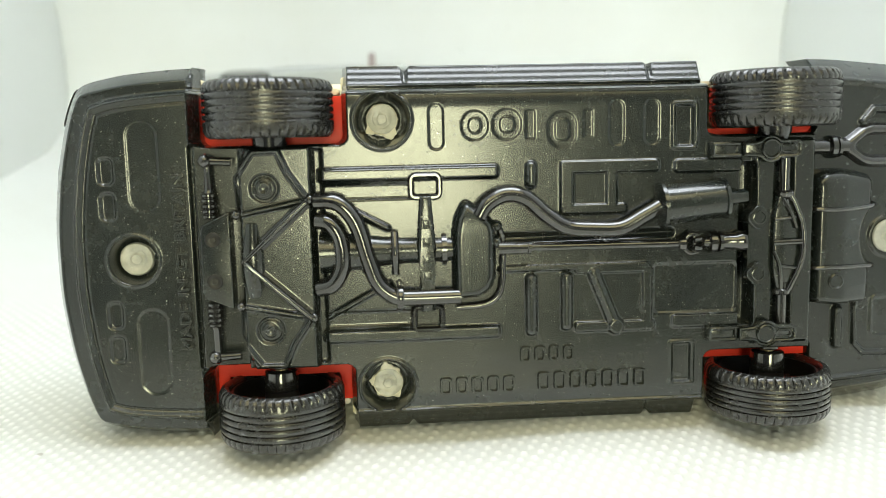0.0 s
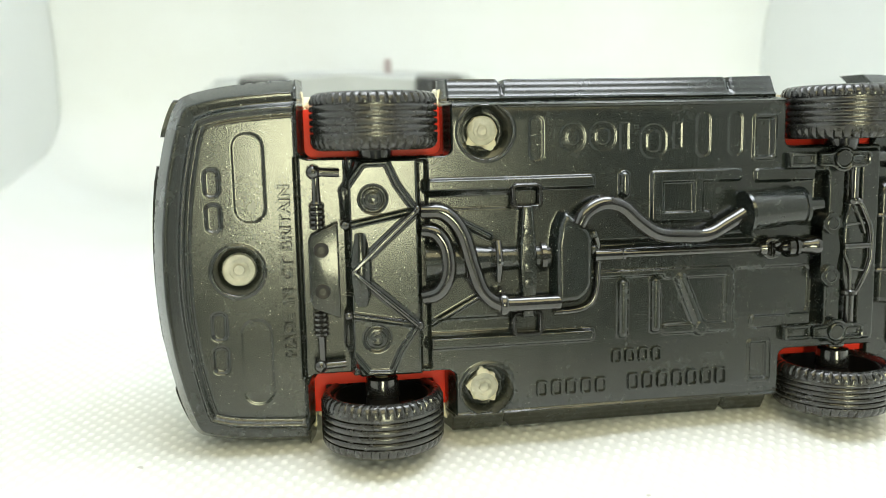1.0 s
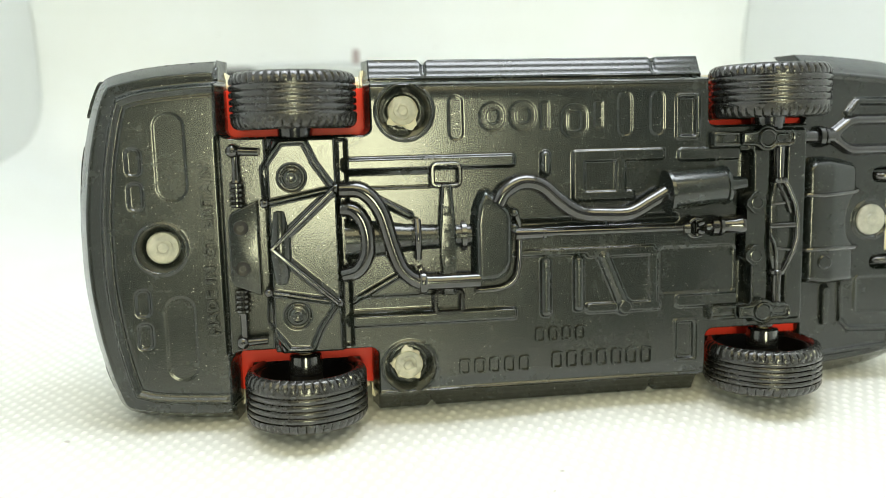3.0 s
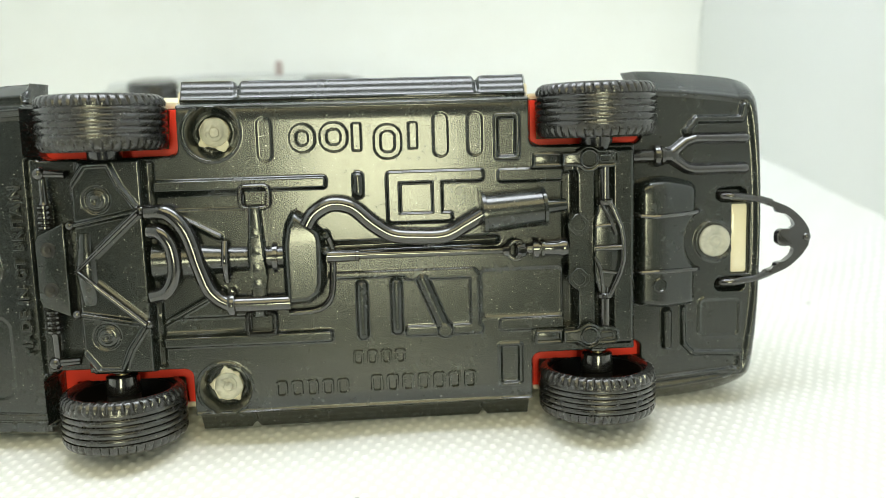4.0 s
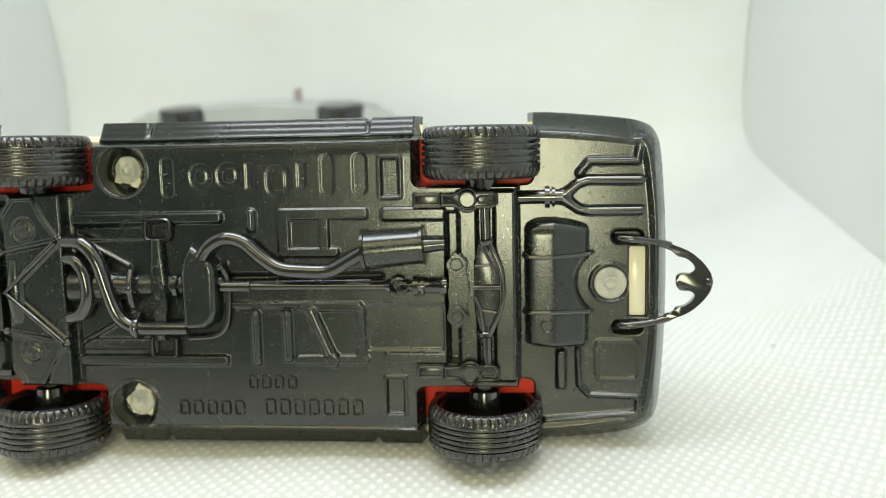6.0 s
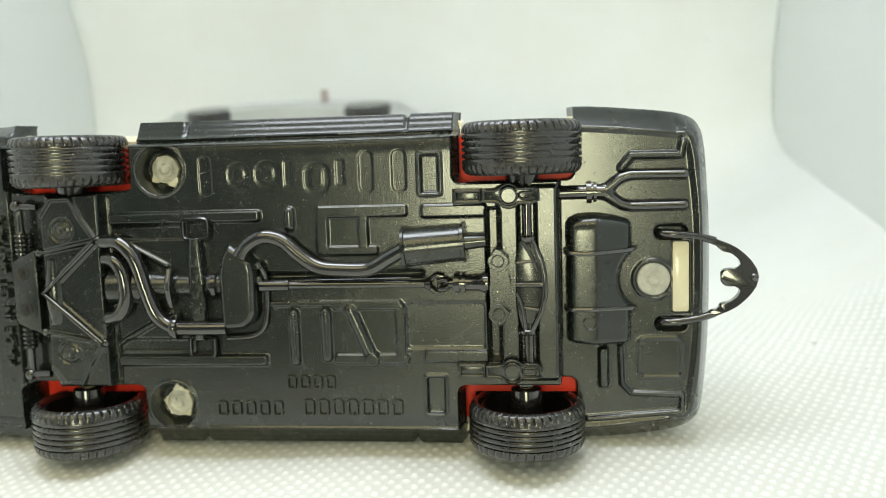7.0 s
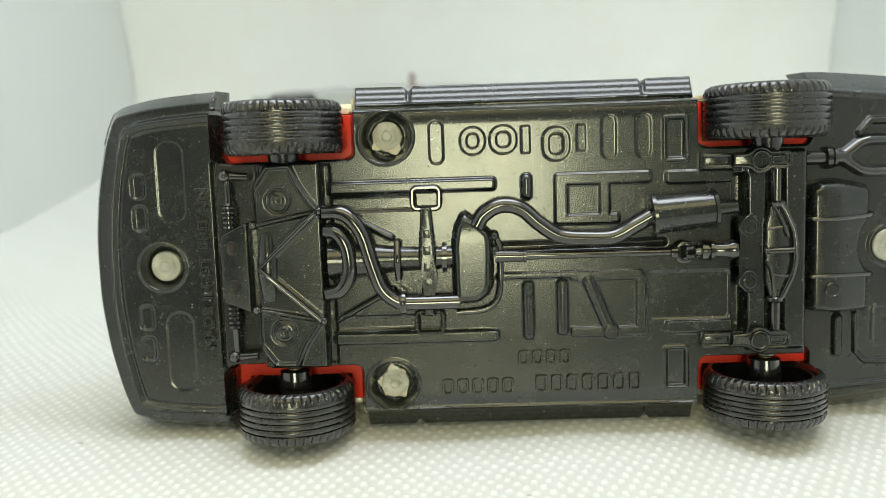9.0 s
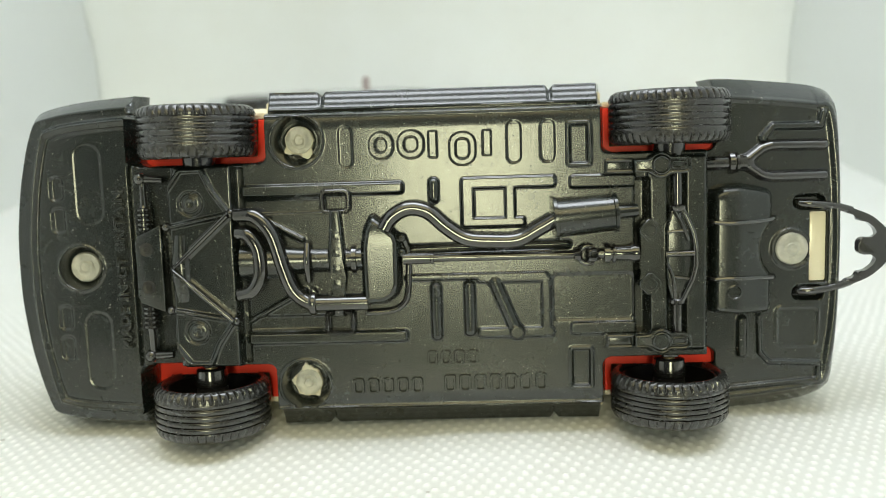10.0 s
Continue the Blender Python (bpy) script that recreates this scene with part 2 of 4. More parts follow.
def cloth_sweep():
    """One sheet: flat on the floor of the box, turned up softly at the back, its sides lifted a little, embossed with staggered dots."""
    flat, bend, top = 0.150, 0.028, 0.24
    ys = np.concatenate([np.linspace(-0.20, -0.062, 24), np.arange(-0.0615, 0.06, 0.00042), np.linspace(0.061, flat, 60)])
    turn = np.linspace(0, math.pi / 2, 15)[1:]
    rise = np.linspace(0, 1, 21)[1:]
    py = np.concatenate([ys, flat + bend * np.sin(turn), flat + bend + 0.002 * np.sin(20 * rise)])
    pz = np.concatenate([0 * ys, bend * (1 - np.cos(turn)), bend + (top - bend) * rise])
    along = np.concatenate([[0], np.cumsum(np.hypot(np.diff(py), np.diff(pz)))])
    x0, x1, n = -0.1269, 0.1193, 586
    xs = np.linspace(x0, x1, n + 1)
    Y, X = np.meshgrid(py, xs, indexing="ij")
    Z = np.repeat(pz[:, None], n + 1, 1)
    S = np.repeat(along[:, None], n + 1, 1)
    fade = 1 - np.clip(Z / bend, 0, 1)
    Z = Z + 0.013 * np.maximum(0.0, (np.abs(X + 0.004) - 0.09) / 0.033) ** 2 * fade
    Z += 0.0004 * fade * (np.sin(41 * X + 2.1 * np.sin(33 * Y)) * np.sin(37 * Y + 1.0) + 0.6 * np.sin(90 * X - 70 * Y + 1.3 * np.sin(60 * X)))
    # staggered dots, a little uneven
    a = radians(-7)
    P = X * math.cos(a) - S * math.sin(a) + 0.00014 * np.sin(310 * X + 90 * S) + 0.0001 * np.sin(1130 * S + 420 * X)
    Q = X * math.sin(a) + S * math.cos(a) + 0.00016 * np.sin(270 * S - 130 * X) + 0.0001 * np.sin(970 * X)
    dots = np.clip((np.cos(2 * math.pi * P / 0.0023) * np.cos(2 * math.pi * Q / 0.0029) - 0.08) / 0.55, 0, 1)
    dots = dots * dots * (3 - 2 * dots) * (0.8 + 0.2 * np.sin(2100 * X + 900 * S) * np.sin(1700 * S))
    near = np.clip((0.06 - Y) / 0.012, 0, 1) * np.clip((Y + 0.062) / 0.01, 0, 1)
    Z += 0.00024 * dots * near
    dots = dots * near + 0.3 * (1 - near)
    rows, cols = X.shape
    index = np.arange(rows * cols).reshape(rows, cols)
    faces = np.stack([index[:-1, :-1], index[:-1, 1:], index[1:, 1:], index[1:, :-1]], -1).reshape(-1, 4)
    me = bpy.data.meshes.new("backdrop_cloth")
    me.from_pydata(np.stack([X, Y, Z], -1).reshape(-1, 3).tolist(), [], faces.tolist())
    me.polygons.foreach_set("use_smooth", [True] * len(me.polygons))
    corners = faces.reshape(-1)
    uv = np.stack([X.reshape(-1)[corners], S.reshape(-1)[corners]], 1).astype(np.float32)
    me.uv_layers.new(name="UVMap").data.foreach_set("uv", uv.reshape(-1))
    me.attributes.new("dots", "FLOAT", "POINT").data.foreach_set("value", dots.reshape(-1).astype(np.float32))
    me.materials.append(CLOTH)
    ob = new("backdrop_cloth", me)
    thick = ob.modifiers.new("thickness", "SOLIDIFY")
    thick.thickness, thick.offset = 0.0008, -1
    return tagged(ob, "white embossed cloth sweep, laid flat and hung up behind", "cloth")


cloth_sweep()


# ---- the toy car, lying on its side with its floor pan turned outwards ----
TILT_BACK = 11.15
car = new("toy_car")
car.matrix_world = Matrix(((1, 0, 0, 0), (0, math.sin(radians(TILT_BACK)), -math.cos(radians(TILT_BACK)), 0), (0, math.cos(radians(TILT_BACK)), math.sin(radians(TILT_BACK)), 0.0284), (0, 0, 0, 1)))
tagged(car, "toy car with black plastic floor pan, on its side on cloth", "toy car")


def sd_poly(U, V, pts):
    """Signed distance to a polygon, negative inside."""
    best = np.full(U.shape, 1e9)
    inside = np.zeros(U.shape, bool)
    for (ax, ay), (bx, by) in zip(pts, pts[1:] + pts[:1]):
        ex, ey = bx - ax, by - ay
        t = np.clip(((U - ax) * ex + (V - ay) * ey) / (ex * ex + ey * ey), 0, 1)
        best = np.minimum(best, np.hypot(U - ax - t * ex, V - ay - t * ey))
        if ay != by:
            cross = ((ay > V) != (by > V)) & (U < (bx - ax) * (V - ay) / (by - ay) + ax)
            inside ^= cross
    return np.where(inside, -best, best)


def sd_box(U, V, u0, v0, u1, v1, r=0.3):
    du = np.abs(U - (u0 + u1) / 2) - abs(u1 - u0) / 2 + r
    dv = np.abs(V - (v0 + v1) / 2) - abs(v1 - v0) / 2 + r
    return np.hypot(np.maximum(du, 0), np.maximum(dv, 0)) + np.minimum(np.maximum(du, dv), 0) - r


def sd_line(U, V, *pts):
    best = np.full(U.shape, 1e9)
    for (ax, ay), (bx, by) in zip(pts, pts[1:]):
        ex, ey = bx - ax, by - ay
        t = np.clip(((U - ax) * ex + (V - ay) * ey) / (ex * ex + ey * ey), 0, 1)
        best = np.minimum(best, np.hypot(U - ax - t * ex, V - ay - t * ey))
    return best


def step(sd, edge=0.3):
    """1 inside, 0 outside, a soft wall between."""
    t = np.clip(0.5 - sd / edge, 0, 1)
    return t * t * (3 - 2 * t)


HULL = [(-47.6, 27.7), (-58.0, 26.9), (-64.0, 25.6), (-65.4, 24.2), (-66.9, 20.3), (-68.5, 13.5), (-69.6, 5.0), (-69.7, -5.0), (-68.7, -13.5), (-67.2, -20.0), (-65.7, -24.5),
        (-64.1, -25.9), (-58.0, -27.1), (-47.6, -27.8), (-26.6, -27.2), (27.4, -27.1), (46.0, -27.9), (60.0, -26.2), (63.8, -24.9), (65.6, -22.8), (66.6, -12.0), (66.9, 0.0),
        (66.7, 11.0), (65.9, 22.2), (64.4, 25.0), (61.0, 26.2), (46.0, 27.7), (27.4, 27.1), (-26.4, 27.2)]


def soften(pts, rounds=2):
    """Cuts the corners of a closed outline."""
    for _ in range(rounds):
        pts = [q for (ax, ay), (bx, by) in zip(pts, pts[1:] + pts[:1]) for q in ((ax * 0.8 + bx * 0.2, ay * 0.8 + by * 0.2), (ax * 0.2 + bx * 0.8, ay * 0.2 + by * 0.8))]
    return pts


HULL = soften(HULL)
ARCHES = ((-47.9, -25.7, 16.0), (26.4, 45.4, 16.0))


def over(h, mask, height):
    """Raises h to the height where the mask is 1."""
    return np.where(mask > 0, np.maximum(h, height * mask), h)


def pan_height(U, V):
    """The moulded relief of the floor pan."""
    A = np.abs(V)
    front = step(U + 48.2, 0.6)
    rear = step(42.9 - U, 0.5)
    h = np.zeros(U.shape) - 2.0 * front - 5.0 * rear
    # hollow for the steering rack, raised front subframe
    h -= 2.2 * step(sd_box(U, V, -48.4, -16.5, -41.2, 16.5, 0.5), 0.6)
    box = [(-41.3, -12.5), (-40.0, -16.0), (-31.0, -16.0), (-31.0, 16.0), (-40.0, 16.0), (-41.3, 12.5)]
    h += 1.4 * step(sd_poly(U, V, box), 0.7)
    h -= 0.9 * step(sd_box(U, V, -31.0, -15.5, -29.6, 15.5, 0.3), 0.5)
    for s in (1, -1):
        edge = sd_line(U, V, (-41.6, s * 7.5), (-41.8, s * 11.5), (-39.0, s * 15.3), (-35.6, s * 15.4), (-34.2, s * 12.2), (-31.7, s * 8.6))
        h += 0.6 * step(edge - 0.27, 0.5)
        h += 0.6 * step(sd_line(U, V, (-41.6, s * 6.5), (-31.8, s * 8.4)) - 0.3, 0.5)
        h += 0.3 * step(sd_line(U, V, (-40.8, 0), (-31.5, s * 8.4)) - 0.5, 0.5)
        ring = np.hypot(U + 37.6, V - s * 10.2)
        h -= 0.35 * step(np.abs(ring - 1.75) - 0.2, 0.4) - 0.3 * step(np.abs(ring - 0.72) - 0.2, 0.35)
        # bell housing edges and side rails
        h += 0.5 * step(sd_line(U, V, (-29.4, s * 8.8), (-20.5, s * 4.0)) - 0.35, 0.5)
        # longitudinal rails ending in rounded noses
        h += 0.85 * step(sd_box(U, V, -30.2, s * 10.9, -4.4, s * 12.6, 0.5), 0.45)
        h -= 0.35 * step(sd_box(U, V, -29.6, s * 10.4, -16.8, s * 8.2, 0.4), 0.6)
        # bumper of the front panel: ovals and long shallow pads
        h -= 0.09 * step(sd_box(U, V, -57.2, s * 7.2, -52.9, s * 19.9, 2.0), 0.28)
        for a, b in ((14.9, 11.1), (9.9, 6.0)):
            h -= 0.4 * step(sd_box(U, V, -61.3, s * a, -59.3, s * b, 0.8), 0.55)
        # small rectangular pockets ahead of the rear wheels
        h += 0.22 * step(np.abs(sd_box(U, V, 21.3, s * 14.4, 24.7, s * 20.9, 0.4)) - 0.2, 0.35)
        h -= 0.5 * step(sd_box(U, V, 21.7, s * 14.8, 24.3, s * 20.5, 0.3), 0.3)
    # rivet wells
    for u, v, r, deep in ((-20.8, 19.4, 3.7, 3.1), (-21.1, -19.5, 3.7, 3.1), (-57.2, 0.1, 3.3, 2.2)):
        d = np.hypot(U - u, V - v)
        h += 0.3 * step(np.abs(d - r - 0.35) - 0.2, 0.5)
        h -= deep * step(d - r + 0.2, 1.4) - 0.35 * step(np.abs(d - r + 1.0) - 0.12, 0.3)
    h += 0.35 * step(np.abs(np.hypot(U - 57.5, V + 0.1) - 3.1) - 0.2, 0.5)
    # capsules and a row of plain rounded shapes
    for u0, u1 in ((-14.2, -12.1), (11.9, 14.1), (17.1, 19.3)):
        h -= 0.11 * step(sd_box(U, V, u0, 15.0, u1, 21.5, 1.05), 0.26)
    for u0, v0, u1, v1, hole in ((-9.5, 16.2, -5.7, 20.4, 0.95), (-5.0, 16.2, -0.9, 20.5, 0.95), (-0.2, 16.2, 1.1, 20.3, 0), (3.0, 14.9, 7.1, 20.0, 0.95), (8.2, 16.3, 9.5, 20.2, 0)):
        shape = sd_box(U, V, u0, v0, u1, v1, 1.9 if hole else 0.2)
        shape = np.maximum(shape, -(shape + 1.0)) if hole else shape
        h -= 0.085 * step(shape, 0.26)
    # small capsule, ladder shapes and ribs of the floor
    for u0, v0, u1, v1 in ((-0.5, 9.1, 1.3, 13.1), (-0.6, -12.7, 1.2, -3.3), (4.6, -12.1, 6.5, -3.2)):
        dome = np.clip(-sd_box(U, V, u0, v0, u1, v1, 0.85) / 0.9, 0, 1)
        h += 0.95 * np.sqrt(1 - (1 - dome) ** 2)
    for u0, v0, u1, v1 in ((4.7, 5.3, 6.6, 12.9), (4.7, 11.2, 19.3, 12.9), (4.7, 5.2, 14.5, 6.6), (11.5, 5.6, 13.0, 12.0), (21.5, 10.9, 31.6, 12.8),
                           (6.8, -3.6, 17.9, -2.3), (16.9, -11.4, 18.3, -2.6), (6.8, -12.4, 18.8, -10.9), (21.4, -12.2, 31.8, -10.3), (-4.6, -3.0, 17.9, -2.1)):
        h = over(h, step(sd_box(U, V, u0, v0, u1, v1, 0.55), 0.34), 0.45)
    arm = np.clip(1 - sd_line(U, V, (9.6, -3.6), (12.9, -11.7)) / 1.0, 0, 1)
    h = np.maximum(h, np.where(arm > 0, 0.85 * np.sqrt(1 - (1 - arm) ** 2), h))
    h = over(h, step(np.hypot(U - 12.9, V + 11.6) - 1.2, 0.5), 1.0)
    h -= 0.25 * step(sd_box(U, V, 18.6, -9.9, 31.2, -2.6, 0.8), 0.5) * (0.8 + 0.2 * np.clip((V + 9.9) / 7.3, 0, 1))
    # tunnel beside the shaft, spring seats, rear axle trough
    h -= 0.8 * step(sd_line(U, V, (-4.0, 1.9), (21.0, 2.1)) - 0.5, 0.8)
    h -= 2.6 * step(sd_box(U, V, 31.6, -12.0, 33.6, 12.0, 0.4), 0.6)
    h += 0.6 * step(sd_box(U, V, 33.4, -14.9, 42.4, 15.3, 0.5), 0.5)
    h -= 1.3 * step(sd_box(U, V, 36.5, -13.0, 39.2, 13.0, 0.4), 0.5)
    # rear panel: slots of the towing loop, pads and pipes moulded in
    for s in (1, -1):
        h -= 1.6 * step(sd_box(U, V, 57.8, s * 6.3, 62.6, s * 8.4, 1.0), 0.5)
    h -= 1.0 * step(sd_box(U, V, 60.4, -5.7, 63.3, 5.9, 0.3), 0.3)
    h += 0.22 * step(np.abs(sd_box(U, V, 55.2, -16.0, 61.9, -9.6, 0.9)) - 0.2, 0.4)
    h += 0.8 * step(sd_box(U, V, 48.9, -17.6, 50.3, -11.0, 0.6), 0.6)
    elbow = sd_line(U, V, (52.3, -11.0), (52.5, -17.0), (54.0, -18.6), (62.0, -18.9), (61.8, -21.6), (47.0, -22.9))
    h += 0.6 * step(elbow - 0.35, 0.6)
    h += 0.75 * step(sd_line(U, V, (52.6, 17.6), (54.2, 19.5), (61.6, 19.4), (62.0, 21.4)) - 0.5, 0.6)
    # edges: the floor drops to a lip above each sill; the flanks fall away with fine ribs
    d = -sd_poly(U, V, HULL)
    mid = (1 - front) * (1 - rear)
    wide = 4.2 * mid + (3.9 + 0.6 * np.clip((-60.0 - U) / 5.0, 0, 1)) * front + (3.1 - 1.3 * np.clip((U - 61.0) / 3.5, 0, 1)) * rear
    inside = np.clip((d - wide + 0.4) / 0.5, 0, 1)
    h = h * inside + (-2.0 * front - 5.0 * rear) * (1 - inside)
    h += 0.4 * rear * step(np.abs(d - wide - 0.35) - 0.35, 0.7) + front * (0.4 * step(np.abs(d - wide - 0.15) - 0.25, 0.8) - 0.3 * step(np.abs(d - wide - 1.0) - 0.25, 0.8)) 
    fall = np.clip((wide - d) / wide, 0, 1)
    h -= 4.2 * rear * fall ** 1.25
    h -= front * (0.6 * np.clip((wide - d) / 0.6, 0, 1) + 0.14 * np.clip(wide - d, 0, None) + 3.6 * np.clip((1.9 - d) / 1.9, 0, 1) ** 1.1)
    h += 0.07 * front * step(np.abs(d - 2.0) - 0.2, 0.7)
    drop = np.clip((6.4 - d) / 2.8, 0, 1)
    brow = np.clip((3.7 - d) / 0.45, 0, 1)
    h -= mid * (0.5 * drop ** 1.8 + 2.6 * brow * brow * (3 - 2 * brow) + 1.8 * np.clip((3.0 - d) / 3.0, 0, 1))
    h += mid * (0.34 * step(np.abs(d - 2.85) - 0.14, 0.32) + 0.45 * step(np.abs(d - 3.95) - 0.16, 0.32))
    h += 0.014 * np.cos(2 * math.pi * d / 0.9) * np.clip((2.6 - d) / 0.6, 0, 1) * mid
    notch = np.minimum(np.abs(U + 17.4), np.abs(U - 19.0))
    h -= 0.5 * step(notch - 0.25, 0.8) * np.clip((3.0 - d) / 1.0, 0, 1) * mid
    # walls of the wheel openings, leaning inwards
    for u0, u1, v0 in ARCHES:
        inward = np.clip(-sd_box(U, A, u0, v0, u1, 40.0, 1.4) / 0.9, 0, 1)
        h -= 4.0 * inward ** 0.8
    return h


def floor_pan():
    cell = 0.15
    us, vs = np.arange(-71, 68, cell), np.arange(-28.8, 28.8, cell)
    U, V = np.meshgrid(us, vs, indexing="ij")

    def outline(U, V):
        sd = sd_poly(U, V, HULL)
        for u0, u1, v0 in ARCHES:
            sd = np.maximum(sd, -sd_box(U, np.abs(V), u0 + 0.9, v0 + 0.2, u1 - 0.9, 40.0, 1.2))
        for u0 in (-17.4, 19.0):
            sd = np.maximum(sd, ((np.abs(V) - 26.3) * 0.9 - np.abs(U - u0)) * 0.75)
        return sd

    for _ in range(2):
        sd = outline(U, V)
        gu = (outline(U + 0.02, V) - outline(U - 0.02, V)) / 0.04
        gv = (outline(U, V + 0.02) - outline(U, V - 0.02)) / 0.04
        near = np.abs(sd) < cell * 0.72
        U, V = np.where(near, U - sd * gu, U), np.where(near, V - sd * gv, V)
    keep = outline(U, V) < cell * 0.08
    H = pan_height(U, V)
    index = np.full(U.shape, -1)
    quads = keep[:-1, :-1] & keep[1:, :-1] & keep[1:, 1:] & keep[:-1, 1:]
    used = np.zeros(U.shape, bool)
    for a, b in ((0, 0), (1, 0), (1, 1), (0, 1)):
        used[a:a + quads.shape[0], b:b + quads.shape[1]] |= quads
    index[used] = np.arange(used.sum())
    verts = np.stack([U[used], V[used], H[used]], 1)
    i, j = np.nonzero(quads)
    faces = np.stack([index[i, j], index[i + 1, j], index[i + 1, j + 1], index[i, j + 1]], 1)
    # walls down from the rim
    edges = np.concatenate([faces[:, [0, 1]], faces[:, [1, 2]], faces[:, [2, 3]], faces[:, [3, 0]]])
    key = np.sort(edges, 1)
    _, first, count = np.unique(key, axis=0, return_index=True, return_counts=True)
    rim = edges[first[count == 1]]
    low = verts.copy()
    low[:, 2] = np.minimum(low[:, 2] - 1.0, -9.5)
    rim_ids = np.unique(rim)
    down = np.full(len(verts), -1)
    down[rim_ids] = len(verts) + np.arange(len(rim_ids))
    walls = np.stack([rim[:, 1], rim[:, 0], down[rim[:, 0]], down[rim[:, 1]]], 1)
    verts = np.concatenate([verts, low[rim_ids]]) * 0.001
    me = bpy.data.meshes.new("floor_pan")
    me.from_pydata(verts.tolist(), [], np.concatenate([faces, walls]).tolist())
    me.polygons.foreach_set("use_smooth", [True] * len(me.polygons))
    me.set_sharp_from_angle(angle=radians(85))
    me.materials.append(BLACK)
    ob = new("floor_pan", me)
    ob.parent = car
    return tagged(ob, "satin black moulded plastic floor pan")


pan = floor_pan()

# three strips of the front bumper behind the pan
for v0, v1, out in ((25.0, 19.6, -0.2), (15.4, -12.6, -0.3), (-18.6, -25.0, -0.2)):
    bm = bmesh.new()
    edge = [(-62.2 - 8.2 * math.sqrt(max(0.0, 1 - ((v0 + (v1 - v0) * k / 12) / 27.6) ** 2)) ** 0.9 - out, v0 + (v1 - v0) * k / 12) for k in range(13)]
    prism(bm, edge + [(u + 3.0, v) for u, v in edge[::-1]], -13.0, -8.6, 0.5, 2)
    part("bumper_strip", bm, BLACK, car, "black bumper strip")

# body shell, cabin and red inner liner behind the pan


def loft(bm, sections):
    rings = [[bm.verts.new(p) for p in s] for s in sections]
    n = len(rings[0])
    for a, b in zip(rings, rings[1:]):
        for k in range(n):
            bm.faces.new((a[k], a[(k + 1) % n], b[(k + 1) % n], b[k]))
    bm.faces.new(rings[0][::-1])
    bm.faces.new(rings[-1])
    return bm


def body_section(u, half, low, high):
    right = [(u, half * f, low + (high - low) * g) for f, g in ((0.96, 0.0), (1.0, 0.18), (0.985, 0.45), (0.95, 0.8), (0.86, 0.95), (0.6, 1.0))]
    return right + [(p[0], -p[1], p[2]) for p in right[::-1]]


bm = bmesh.new()
loft(bm, [body_section(u, half, low, high) for u, half, low, high in ((-66.5, 20.0, -9.0, -15.5), (-64, 24.4, -8.5, -17.0), (-58, 25.4, -8.0, -18.5), (-48, 26.0, -8.0, -19.5), (-47.8, 25.3, -11.5, -19.5), (-26.9, 25.3, -11.5, -20.5),
         (-26.7, 26.2, -9.0, -20.5), (0, 26.0, -9.0, -21.0), (27.3, 26.2, -9.0, -21.0), (27.5, 24.2, -11.5, -21.0), (45.2, 24.2, -11.5, -20.5), (45.4, 25.8, -8.5, -20.5), (60, 24.4, -9.0, -19.5), (64.0, 22.0, -9.5, -18.0))])
part("body", bm, CREAM, car, "cream enamelled body shell")
for s in (1, -1):
    for u0, u1 in ((-47.8, -25.9), (26.5, 45.1)):
        bm = bmesh.new()
        bar(bm, u0 + 1.2, s * 24.3, u1 - 1.2, s * 23.4, -12, -7.4, 0.3, 0.3)
        bar(bm, u0 - 1.2, s * 23.2, u0 + 0.9, s * 25.9, -12, -7.0, 0.3, 0.3)
        bar(bm, u1 - 0.9, s * 23.2, u1 + 1.2, s * 25.9, -12, -7.0, 0.3, 0.3)
        part("wheel_arch_edge", bm, CREAM, car, "cream wheel arch edge")


def cabin_section(u, half, high, low=-20.0):
    top = half - 0.19 * (low - high)
    right = [(u, half, low), (u, half * 0.5 + top * 0.5, (low + high) / 2), (u, top + 0.3, high + 1.5), (u, top - 2.0, high)]
    return right + [(p[0], -p[1], p[2]) for p in right[::-1]]


bm = bmesh.new()
loft(bm, [cabin_section(u, half, high) for u, half, high in ((-17, 22.5, -21.0), (-4, 23.6, -33.0), (4, 24.0, -36.0), (24, 24.0, -36.5), (34, 23.6, -34.0), (50, 22.5, -21.5))])
part("cabin_roof", bm, CREAM, car, "cream roof and pillars")
for s in (1, -1):
    for u0, u1, u2, u3 in ((-7, 12, 12, 2.5), (13.5, 33, 28, 13.5)):
        bm = bmesh.new()
        quad = []
        for u, f in ((u0, 0.12), (u1, 0.12), (u2, 0.78), (u3, 0.78)):
            w = -20 - 15.5 * f
            quad.append((u, s * (24.15 - 0.19 * 16 * f), w))
        low = [bm.verts.new(q) for q in quad]
        high = [bm.verts.new((q[0], q[1] - s * 1.2, q[2])) for q in quad]
        bm.faces.new(low)
        bm.faces.new(high[::-1])
        for k in range(4):
            bm.faces.new((low[k], high[k], high[(k + 1) % 4], low[(k + 1) % 4]))
        part("side_window", bm, GLASS_DARK, car, "dark side window")

for s, face in ((1, 17.0), (-1, 18.7)):
    for u0, u1, mid in ((-48.8, -24.8, -36.9), (25.6, 46.0, 37.2)):
        bm = bmesh.new()
        pts = [(u0, 14.6), (mid - 2.2, 14.6), (mid - 2.2, 15.8), (mid + 2.2, 15.8), (mid + 2.2, 14.6), (u1, 14.6), (u1, 23.2), (mid + 8.6, 23.2), (mid + 8.6, face), (mid - 8.6, face), (mid - 8.6, 23.2), (u0, 23.2)]
        prism(bm, [(u, s * v) for u, v in (pts if s > 0 else pts[::-1])], -9.4, -6.4, 0.25)
        part("inner_wing", bm, RED, car, "bright red plastic inner wing")


